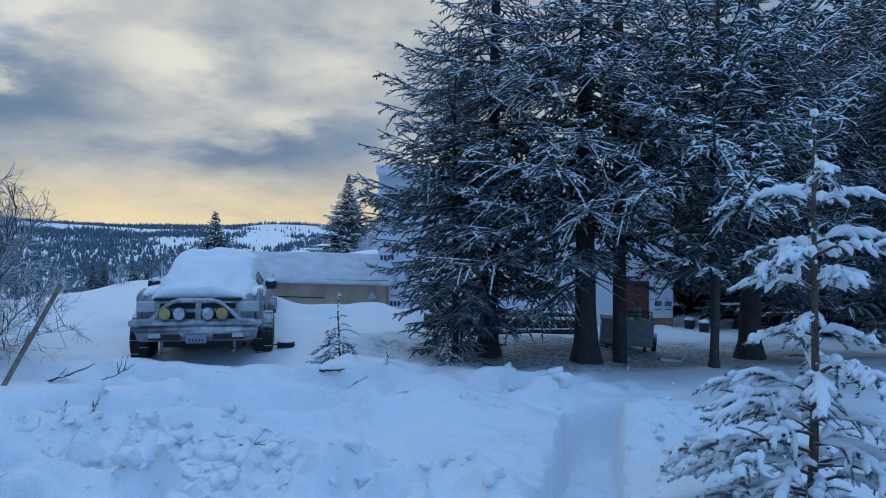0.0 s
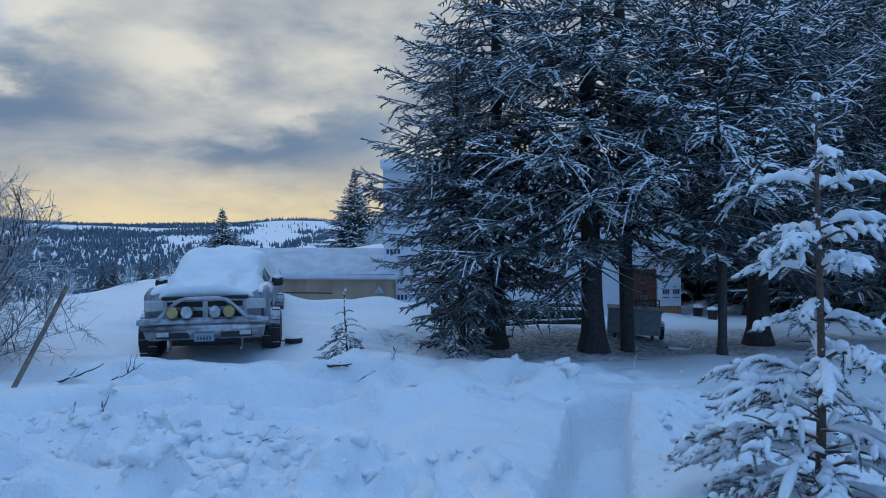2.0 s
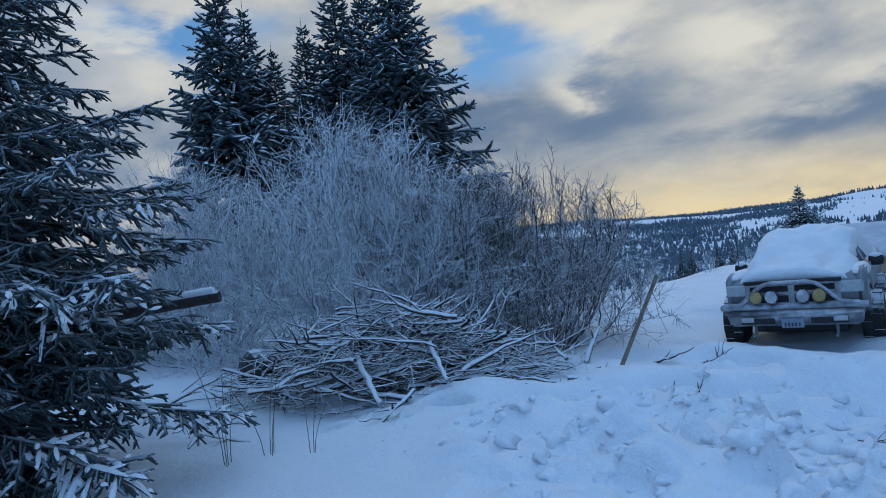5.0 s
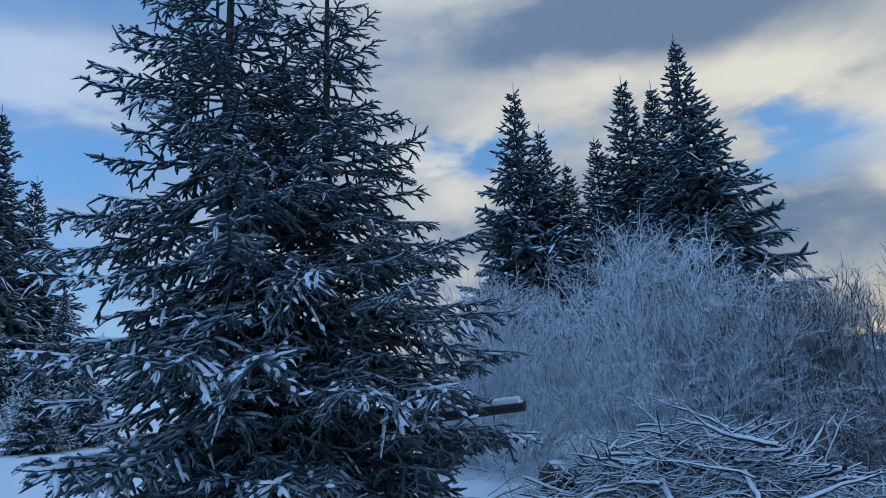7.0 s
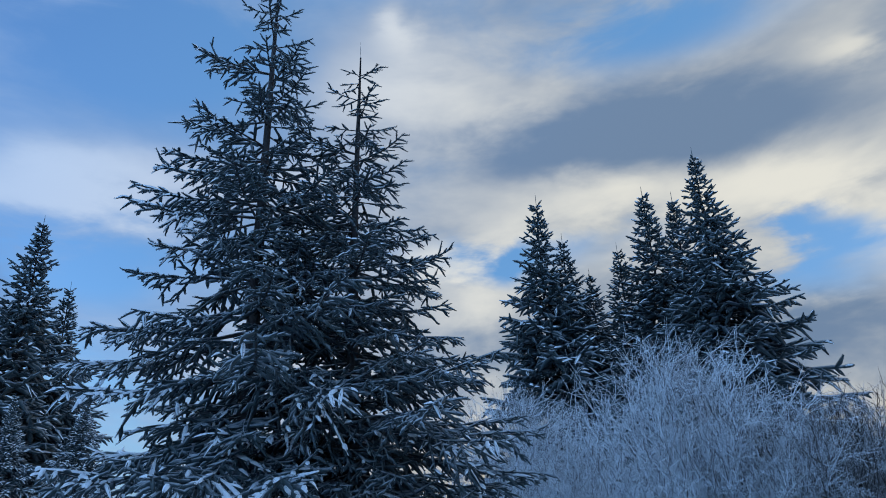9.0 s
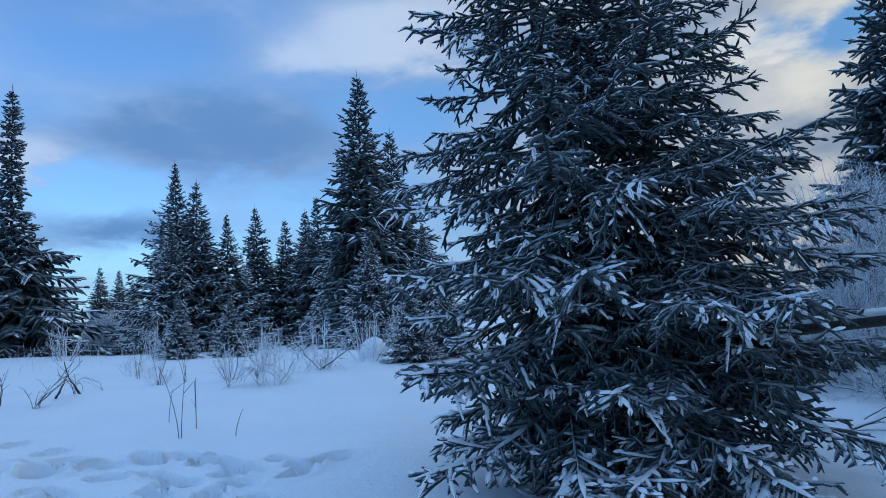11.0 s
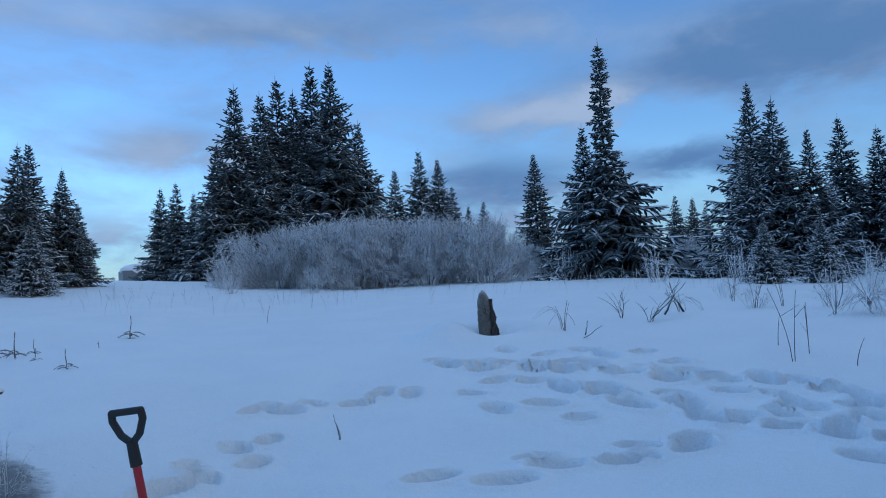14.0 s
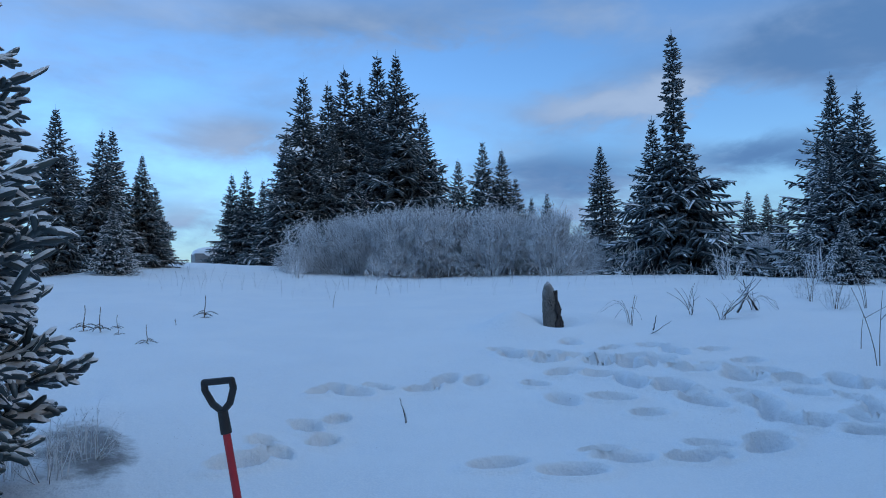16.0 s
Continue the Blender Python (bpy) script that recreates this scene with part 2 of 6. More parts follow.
BARETWIG = material("brown_twigs", dusted((0.05, 0.038, 0.037), (0.11, 0.088, 0.082), -0.2, 0.6, 30.0, 0.8))
BRUSH = material("snowy_brushwood", dusted((0.022, 0.018, 0.018), (0.06, 0.048, 0.043), -0.30, 0.28, 30.0))
POLE = material("weathered_pole", plain((0.20, 0.155, 0.125), 0.8, spread=0.3, scale=18))
DRY = material("dry_stalk", dusted((0.06, 0.045, 0.035), (0.15, 0.11, 0.08), 0.5, 1.0, 40.0))
TARP = material("tan_tarpaulin", plain((0.44, 0.33, 0.24), 0.75, spread=0.12, scale=2.0, bump=0.3))
WRAP = material("white_house_wrap", plain((0.72, 0.76, 0.82), 0.5, spread=0.04, scale=3.0))
PRINT_DARK = material("dark_print", plain((0.05, 0.06, 0.10), 0.6))
PRINT_RED = material("red_print", plain((0.45, 0.06, 0.05), 0.6))
OSB = material("orange_sheathing", plain((0.42, 0.22, 0.11), 0.8, spread=0.3, scale=30))
REDBROWN = material("red_brown_panel", plain((0.13, 0.04, 0.03), 0.7))
PAINT = material("pale_truck_paint", plain((0.25, 0.27, 0.30), 0.4, spread=0.12, scale=4.0, bump=0.02))
CHROME = material("frosted_chrome", plain((0.36, 0.38, 0.42), 0.38, 0.8, 0.3, 9.0, 0.15))
BLACK = material("black_plastic", plain((0.018, 0.018, 0.02), 0.55))
RUBBER = material("tyre_rubber", dusted((0.012, 0.012, 0.013), (0.03, 0.03, 0.03), 0.2, 0.9, 30.0, 0.8))
GLASS_DARK = material("dark_glass", plain((0.02, 0.025, 0.03), 0.12, spread=0.02, bump=0.0))
LENS = material("headlight_lens", plain((0.45, 0.48, 0.5), 0.2, spread=0.1))
YELLOW = material("yellow_lamp_cover", plain((0.40, 0.29, 0.12), 0.7))
PLATE = material("pale_plate", plain((0.24, 0.29, 0.36), 0.5))
WHITEPL = material("white_plate", plain((0.45, 0.47, 0.5), 0.6, spread=0.3))
GREY = material("grey_galvanised_sheet", plain((0.20, 0.22, 0.24), 0.6, 0.3))
RED = material("red_shovel_shaft", plain((0.42, 0.02, 0.03), 0.4, spread=0.08))
STUMP = material("frosted_post_wood", dusted((0.085, 0.082, 0.078), (0.17, 0.162, 0.15), 0.0, 1.0, 30.0, 0.45))

# ---------------------------------------------------------------- mesh helpers


def npmesh(name, verts, faces, smooth=False):
    """A mesh from arrays; faces is an (n, 3) or (n, 4) array or a list of such."""
    me = bpy.data.meshes.new(name)
    if not isinstance(faces, list):
        faces = [faces]
    faces = [np.asarray(f, np.int32) for f in faces if len(f)]
    verts = np.asarray(verts, np.float32)
    me.vertices.add(len(verts))
    me.vertices.foreach_set("co", verts.ravel())
    loops = np.concatenate([f.ravel() for f in faces])
    sizes = np.concatenate([np.full(len(f), f.shape[1], np.int32) for f in faces])
    me.loops.add(len(loops))
    me.loops.foreach_set("vertex_index", loops)
    me.polygons.add(len(sizes))
    me.polygons.foreach_set("loop_start", np.concatenate([[0], np.cumsum(sizes)[:-1]]).astype(np.int32))
    if smooth:
        me.polygons.foreach_set("use_smooth", np.ones(len(sizes), bool))
    me.update(calc_edges=True)
    return me


def part(name, data, mat, parent=None, label=""):
    """Links a bmesh or a mesh as one object, under parent if there is one."""
    if isinstance(data, bmesh.types.BMesh):
        me = bpy.data.meshes.new(name)
        data.to_mesh(me)
        data.free()
        data = me
    if mat and not data.materials:
        data.materials.append(mat)
    ob = new(name, data)
    if parent:
        ob.parent = parent
    return tagged(ob, label)


def thing(name, m=Matrix(), label="", category="", group="", kind=""):
    ob = new(name)
    ob.matrix_world = m
    ob.empty_display_size = 0.2
    return tagged(ob, label, category, group, kind)


def tubes(P, R, sides=3):
    """Tubes along paths P (n, k, 3) with radii R (n, k)."""
    P, R = np.asarray(P, float), np.asarray(R, float)
    N, K = R.shape
    d = P[:, -1] - P[:, 0]
    d /= np.linalg.norm(d, axis=1, keepdims=True) + 1e-9
    ref = np.where(np.abs(d[:, 2:]) > 0.9, [[1.0, 0, 0]], [[0, 0, 1.0]])
    u = np.cross(d, ref)
    u /= np.linalg.norm(u, axis=1, keepdims=True) + 1e-9
    v = np.cross(u, d)
    a = np.arange(sides) * 2 * math.pi / sides + math.pi / 2
    ring = u[:, None] * np.cos(a)[None, :, None] + v[:, None] * np.sin(a)[None, :, None]
    V = P[:, :, None] + R[:, :, None, None] * ring[:, None]
    idx = np.arange(N * K * sides).reshape(N, K, sides)
    nxt = np.roll(idx, -1, axis=2)
    F = np.stack([idx[:, :-1], nxt[:, :-1], nxt[:, 1:], idx[:, 1:]], -1).reshape(-1, 4)
    return V.reshape(-1, 3), F


def join(pieces):
    V, F, off = [], [], 0
    for v, f in pieces:
        V.append(v)
        F.append(f + off)
        off += len(v)
    return np.concatenate(V), F


def box(bm, x0, x1, y0, y1, z0, z1, bevel=0.0):
    r = bmesh.ops.create_cube(bm, size=1.0, matrix=Matrix.LocRotScale(((x0 + x1) / 2, (y0 + y1) / 2, (z0 + z1) / 2), None, (x1 - x0, y1 - y0, z1 - z0)))
    if bevel:
        bmesh.ops.bevel(bm, geom=list({e for v in r["verts"] for e in v.link_edges}), offset=bevel, segments=2, affect="EDGES", profile=0.6)
    return bm


def cyl(bm, a, b, r0, r1=None, seg=12):
    a, b = Vector(a), Vector(b)
    m = Matrix.Translation((a + b) / 2) @ (b - a).to_track_quat("Z", "Y").to_matrix().to_4x4()
    bmesh.ops.create_cone(bm, cap_ends=True, segments=seg, radius1=r0, radius2=r0 if r1 is None else r1, depth=(b - a).length, matrix=m)
    return bm


def pipe(bm, points, r, seg=8):
    for a, b in zip(points[:-1], points[1:]):
        cyl(bm, a, b, r, None, seg)
    for p in points[1:-1]:
        bmesh.ops.create_uvsphere(bm, u_segments=seg, v_segments=6, radius=r, matrix=Matrix.Translation(p))
    return bm


def fresh():
    return bmesh.new()


def polar(az, d):
    a = radians(az)
    return -d * math.sin(a), d * math.cos(a)


# ---------------------------------------------------------------- the ground
class Lattice:
    """Smooth value noise on arrays."""

    def __init__(self, seed):
        self.t = np.random.RandomState(seed).rand(256, 256)

    def at(self, x, y):
        xi, yi = np.floor(x).astype(int), np.floor(y).astype(int)
        fx, fy = x - xi, y - yi
        fx, fy = fx * fx * fx * (fx * (fx * 6 - 15) + 10), fy * fy * fy * (fy * (fy * 6 - 15) + 10)
        t = self.t
        a, b = t[xi % 256, yi % 256], t[(xi + 1) % 256, yi % 256]
        c, d = t[xi % 256, (yi + 1) % 256], t[(xi + 1) % 256, (yi + 1) % 256]
        return (a + (b - a) * fx) * (1 - fy) + (c + (d - c) * fx) * fy - 0.5


L1, L2, L3 = Lattice(1), Lattice(2), Lattice(3)
NEAR_R = [0.0, 4.0, 7.0, 10.0, 13.0, 20.0, 30.0, 45.0]
NEAR_AZ = [-180, -130, -60, -18, 8, 22, 29, 36, 50, 80, 110, 140, 162, 180]
NEAR_Z = [
    [0, 0.0, 0.2, 0.55, 0.85, 1.5, 2.3, 3.0],
    [0, 0.0, 0.1, 0.3, 0.5, 0.8, 1.2, 1.6],
    [0, 0.0, 0.0, 0.1, 0.2, 0.3, 0.4, 0.5],
    [0, 0.0, 0.0, 0.0, -0.05, -0.35, -0.3, 0.2],
    [0, 0.0, 0.0, 0.0, 0.05, -0.95, -0.3, 0.8],
    [0, 0.0, 0.0, 0.0, 0.08, 0.42, 0.15, -1.2],
    [0, 0.0, 0.0, 0.0, 0.06, 0.25, -0.55, -2.4],
    [0, 0.0, 0.0, 0.02, 0.08, 0.15, -0.6, -2.4],
    [0, 0.0, 0.02, 0.1, 0.2, 0.6, 0.8, 0.6],
    [0, 0.0, 0.05, 0.25, 0.5, 1.0, 1.3, 1.5],
    [0, 0.0, 0.12, 0.5, 0.85, 1.05, 1.15, 1.3],
    [0, 0.0, 0.12, 0.48, 0.8, 1.25, 1.6, 2.0],
    [0, 0.0, 0.1, 0.43, 0.75, 1.2, 1.75, 2.5],
    [0, 0.0, 0.2, 0.55, 0.85, 1.5, 2.3, 3.0],
]
FAR_R = [45.0, 70.0, 110.0, 200.0, 400.0, 700.0, 1000.0, 1600.0, 4000.0]
VALLEY = [0.0, -3.5, -8.0, -14.0, -6.0, 20.0, 40.0, 44.0, 50.0]
PLAIN = [0.0, 0.3, 0.6, 1.0, 2.0, 4.0, 7.0, 10.0, 20.0]


def rom(t, p0, p1, p2, p3):
    return p1 + 0.5 * t * (p2 - p0 + t * (2 * p0 - 5 * p1 + 4 * p2 - p3 + t * (3 * (p1 - p2) + p3 - p0)))


def land(x, y):
    """The lie of the land, without the small relief."""
    x, y = np.asarray(x, float), np.asarray(y, float)
    r, az = np.hypot(x, y), np.degrees(np.arctan2(-x, y))
    Z, R, A = np.array(NEAR_Z), np.array(NEAR_R), np.array(NEAR_AZ)
    rr = np.clip(r, 0, 44.999)
    i = np.clip(np.searchsorted(R, rr, "right") - 1, 0, len(R) - 2)
    t = (rr - R[i]) / (R[i + 1] - R[i])
    j = np.clip(np.searchsorted(A, az, "right") - 1, 0, len(A) - 2)
    s = (az - A[j]) / (A[j + 1] - A[j])
    n = len(A) - 1
    cols = []
    for k in (-1, 0, 1, 2):
        row = Z[(j + k) % n]
        pick = lambda q: np.take_along_axis(row, np.clip(q, 0, len(R) - 1)[..., None], -1)[..., 0]
        cols.append(rom(t, pick(i - 1), pick(i), pick(i + 1), pick(i + 2)))
    z = rom(s, *cols)
    knoll = np.exp(-(((az - 6) / 7) ** 2))
    valley = np.clip((az + 30) / 40, 0, 1) * np.clip((75 - az) / 30, 0, 1)
    far = np.interp(r, FAR_R, VALLEY) * valley + np.interp(r, FAR_R, PLAIN) * (1 - valley)
    far = far + knoll * np.exp(-(((r - 66) / 22) ** 2)) * 2.1
    far = far * (1 - 0.22 * np.exp(-(((az - 6) / 9) ** 2)) * np.clip((r - 400) / 300, 0, 1))
    hills = np.clip((r - 250) / 400, 0, 1) * 12 * (L3.at(x / 170, y / 170) + 0.5 * L3.at(x / 70 + 9, y / 70))
    return z + far + hills * (0.3 + 0.7 * valley)


PRINTS = np.random.RandomState(11)


def footprints():
    """Old tracks in the snow: x, y, heading, length, depth."""
    out = []
    lines = (((-5.1, -8.7), (-7.1, -5.1), 14), ((-7.1, -5.1), (-7.3, -2.5), 9), ((-5.1, -7.8), (-6.3, -4.7), 8), ((-5.6, -5.9), (-5.9, -3.2), 7), ((-5.9, -3.2), (-4.8, -1.7), 4), ((-3.5, -4.8), (-6.0, -4.2), 5),
             ((-6.2, -8.5), (-7.7, -5.8), 6), ((-4.5, -7.1), (-5.0, -5.2), 4), ((-2.1, -8.1), (-4.3, -7.7), 6), ((-0.7, -5.9), (-2.2, -7.5), 6), ((-2.3, -5.0), (-5.2, -4.1), 5), ((-6.6, -5.4), (-6.7, -2.6), 7), ((-5.5, -8.2), (-6.9, -5.6), 8), ((-6.5, -4.4), (-5.6, -2.4), 6), ((-5.6, 3.4), (-6.4, 6.0), 5), ((-4.8, 4.6), (-7.6, 4.2), 4))
    for a, b, n in lines:
        a, b = np.array(a), np.array(b)
        d = b - a
        for k in range(n):
            p = a + d * (k + PRINTS.rand() * 0.5) / n + np.array([-d[1], d[0]]) / np.hypot(*d) * (0.13 * (-1) ** k + PRINTS.normal() * 0.08)
            out.append((p[0], p[1], math.atan2(d[1], d[0]) + PRINTS.normal() * 0.45, 0.15 + 0.08 * PRINTS.rand(), 0.36 + 0.16 * PRINTS.rand()))
    return out


STEPS = footprints()


CREST_X, CREST_Y = [-4.6, -3.5, -3.2, -2.4, -1.7, -1.0, -0.45, 0.6], [4.6, 5.2, 5.75, 6.0, 6.35, 6.65, 6.9, 7.1]


def relief(x, y):
    """Drifts, lumps, the dug path, tracks and banks."""
    r, az = np.hypot(x, y), np.degrees(np.arctan2(-x, y))
    z = 0.16 * L1.at(x / 2.3, y / 2.3) + 0.09 * L1.at(x / 0.9 + 7, y / 0.9) + 0.02 * L2.at(x / 0.35, y / 0.35) + 0.35 * L2.at(x / 9, y / 9) * np.clip((r - 8) / 12, 0, 1)
    calm = np.clip((np.abs(az - 155) - 45) / 25, 0, 1)
    z *= 0.5 + 0.5 * calm
    # thrown snow in the front yard
    yard = np.exp(-(((x + 2.3) / 1.7) ** 2 + ((y - 4.6) / 1.3) ** 2)) + 0.6 * np.exp(-(((x + 0.2) / 1.2) ** 2 + ((y - 4.3) / 0.7) ** 2)) + 0.75 * np.exp(-(((x - 2.2) / 0.75) ** 2 + ((y - 5.0) / 1.1) ** 2))
    lump = np.maximum(L2.at(x / 0.40, y / 0.40), -0.1) * 0.55 + np.maximum(L1.at(x / 0.19, y / 0.19), -0.04) * 0.42 + np.maximum(L3.at(x / 0.09, y / 0.09), -0.02) * 0.14
    z += 0.22 * np.exp(-(((x + 0.80 - 0.3 * (y - 4.5)) / 0.16) ** 2 + ((y - 4.5) / 0.42) ** 2))
    # the smooth bank before the yard and the trough behind its crest
    crest = np.interp(x, CREST_X, CREST_Y) + 0.25 * L1.at(x / 0.9, 0.5 * x)
    span = np.clip((x + 5.0) / 0.8, 0, 1) * np.clip((0.9 - x) / 1.2, 0, 1)
    back = y - crest
    step = np.clip((back - 0.62 - 0.35 * L2.at(x / 0.7, y / 0.9) - 0.15 * L1.at(x / 0.22, y / 0.3)) / 0.30, 0, 1)
    step = step * step * (3 - 2 * step) * np.clip((3.2 - back) / 2.0, 0, 1)
    z += span * (0.15 * np.exp(-((back + 0.25) / 0.40) ** 2) - 0.30 * np.exp(-((back - 0.40) / 0.36) ** 2) + 0.09 * step)
    # long drifts beside the truck
    drift = np.clip((-3.9 - x) / 1.2, 0, 1) * np.exp(-((y - 10.2) / 3.0) ** 2) * np.clip((y - 6.6) / 1.0, 0, 1)
    z += drift * 0.55 * np.maximum(L2.at(x / 2.6 + 1, y / 0.8), -0.15)
    # the hollow melted round the truck
    z -= 0.21 * np.exp(-(((x + 3.65) / 1.5) ** 2 + ((y - 10.2) / 0.9) ** 2))
    z += yard * (0.05 + lump)
    rough = np.exp(-((y - 7.4) / 1.7) ** 2) * np.clip((4.6 - np.abs(x + 1.6)) / 2, 0, 1)
    rough = rough * (1 - np.exp(-(((x + 4.0) / 1.1) ** 2 + ((y - 6.0) / 0.9) ** 2)))
    ledge = np.clip(L2.at(x / 1.3 + 3, y / 0.6) * 9, -1, 1)
    z += rough * (0.17 * ledge - 0.05 + 0.25 * L2.at(x / 0.6 + 3, y / 0.45) + 0.20 * np.maximum(L1.at(x / 0.24, y / 0.2), -0.08) + 0.05 * L3.at(x / 0.1, y / 0.1))
    trod = np.exp(-(((x + 1.2) / 1.3) ** 2 + ((y - 11.0) / 2.2) ** 2))
    z += trod * (0.14 * L2.at(x / 0.4, y / 0.5) + 0.08 * L1.at(x / 0.2 + 2, y / 0.25))
    # the dug path
    c = 0.92 + (y - 4.5) * 0.25
    end = np.clip((6.75 - y - 0.7 * (x - c) ** 2) / 0.12, 0, 1)
    w = np.clip(1 - (np.abs(x - c) - 0.20 - 0.10 * L1.at(y / 0.3, x) - 0.05 * L2.at(y / 0.1, x / 0.1)) / 0.08, 0, 1)
    w = w * w * (3 - 2 * w)
    z -= 0.55 * w * end * np.clip((y - 1.0) / 0.8, 0, 1)
    # ploughed bank behind the truck
    bank = np.exp(-(((y - 15.2 - 0.04 * x) / 1.3) ** 2)) * np.clip((x + 6.2) / 1.5, 0, 1) * np.clip((1.4 - x) / 2.0, 0, 1)
    z += bank * (0.55 + 0.35 * L1.at(x / 0.8, y / 0.9))
    # bare hollow under the big spruces
    z -= 0.10 * np.exp(-(((x - 2.8) / 2.2) ** 2 + ((y - 10.4) / 1.0) ** 2))
    # humps in front of the brush pile
    z += 0.22 * np.exp(-(((x + 4.6) / 1.2) ** 2 + ((y - 5.2) / 0.4) ** 2)) + 0.20 * np.exp(-(((x + 3.4) / 0.8) ** 2 + ((y - 6.2) / 0.4) ** 2))
    # hollow round the old post
    q = np.hypot(x + 7.05, y + 9.9)
    z += 0.10 * np.exp(-((q - 0.75) / 0.45) ** 2) - 0.16 * np.exp(-(q / 0.36) ** 2)
    z += 0.24 * np.exp(-(((x + 6.45) / 0.6) ** 2 + ((y + 10.15) / 0.5) ** 2))
    for px, py, a, l, dep in STEPS:
        m = (np.abs(x - px) < 0.6) & (np.abs(y - py) < 0.6)
        if m.any():
            dx, dy = x[m] - px, y[m] - py
            u, v = dx * math.cos(a) + dy * math.sin(a), -dx * math.sin(a) + dy * math.cos(a)
            e = np.sqrt((u / l) ** 2 + (v / (l * 0.58)) ** 2)
            q = np.clip((1.3 - e) / 0.6, 0, 1)
            z[m] += -dep * (0.8 * q * q * (3 - 2 * q) + 0.2 * np.clip(1 - e, 0, 1)) + 0.08 * dep * np.exp(-((e - 1.5) / 0.3) ** 2)
    return z * np.clip((400 - r) / 200, 0, 1)


def height(x, y):
    return land(x, y) + relief(np.atleast_1d(np.asarray(x, float)).copy(), np.atleast_1d(np.asarray(y, float)).copy())


def h1(x, y):
    return float(height(np.array([x]), np.array([y]))[0])


def build_ground():
    radii = [0.0, 0.6]
    while radii[-1] < 4300:
        r = radii[-1]
        radii.append(r + (0.08 if r < 3.4 else r * 0.005 if r < 13 else r * 0.016 if r < 60 else r * 0.05))
    radii = np.array(radii)
    az = np.radians(np.concatenate([np.arange(-38, 22, 0.4), np.arange(22, 95, 0.6), np.arange(95, 165, 0.34), np.arange(165, 193, 0.6), np.arange(193.5, 321, 2.5)]))
    A = len(az)
    X, Y = -radii[1:, None] * np.sin(az), radii[1:, None] * np.cos(az)
    Z = height(X.ravel(), Y.ravel())
    V = np.concatenate([[[0, 0, h1(0, 0)]], np.stack([X.ravel(), Y.ravel(), Z], -1)])
    k = len(radii) - 1
    idx = 1 + np.arange(k * A).reshape(k, A)
    nx = np.roll(idx, -1, axis=1)
    F = np.stack([idx[:-1], idx[1:], nx[1:], nx[:-1]], -1).reshape(-1, 4)
    cap = np.stack([np.zeros(A, int), idx[0], nx[0]], -1)
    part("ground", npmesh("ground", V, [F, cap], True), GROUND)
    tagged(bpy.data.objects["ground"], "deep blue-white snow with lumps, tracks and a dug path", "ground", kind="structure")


build_ground()

# ---------------------------------------------------------------- spruces


def sprigs(S, D, Ln, sag, needle, step, width, rng, sides=2, full=0.05):
    """Needles along many twigs: starts S, directions D, lengths Ln. Returns triangles."""
    n = np.maximum(2, np.ceil(Ln / step).astype(int))
    which = np.repeat(np.arange(len(S)), n * sides)
    t = np.concatenate([np.repeat((np.arange(k) + 0.6) / k, sides) for k in n])
    turn = np.concatenate([np.tile(np.arange(sides), k) for k in n])
    N = len(which)
    d = D[which]
    c = S[which] + d * (t * Ln[which])[:, None]
    c[:, 2] -= sag[which] * t * t * Ln[which]
    side = np.cross(d, [0, 0, 1.0])
    side /= np.linalg.norm(side, axis=1, keepdims=True) + 1e-6
    up = np.cross(side, d)
    a = turn * 2 * math.pi / sides + rng.normal(size=N) * 0.7
    out = side * np.cos(a)[:, None] + up * np.sin(a)[:, None]
    k = np.clip(Ln / full, 0.3, 1.0)[which]
    ln = needle * k * (0.75 + 0.5 * rng.rand(N)) * (1 - 0.3 * t)
    width = (width * k)[:, None]
    tip = c + (d * 0.8 + out * 0.7) * ln[:, None]
    across = np.cross(d, out) * (width * 0.35) + d * (width * 0.5)
    V = np.stack([c + across, c - across, tip], 1).reshape(-1, 3)
    return V, np.arange(3 * N).reshape(-1, 3)


def along_twig(S, D, Ln, sag, t):
    """Points on twigs at shares t (n, k) of their lengths; sag above 0 bends the tip down."""
    c = S[:, None] + D[:, None] * (t * Ln[:, None])[..., None]
    c[:, :, 2] -= sag[:, None] * t * t * Ln[:, None]
    return c


def twig_bodies(S, D, Ln, sag, rad, rng, sides=3, K=3):
    """The clothed body of each twig, a blunt finger."""
    t, r = ((0.0, 0.55, 1.0), (0.75, 1.0, 0.35)) if K == 3 else ((0.0, 0.25, 0.8, 0.95, 1.03), (0.75, 1.0, 0.95, 0.7, 0.12))
    t = np.repeat(np.array(t)[None], len(S), 0)
    r = rad[:, None] * np.array(r) * (0.85 + 0.3 * rng.rand(len(S), K))
    return tubes(along_twig(S, D, Ln, sag, t), r, sides)


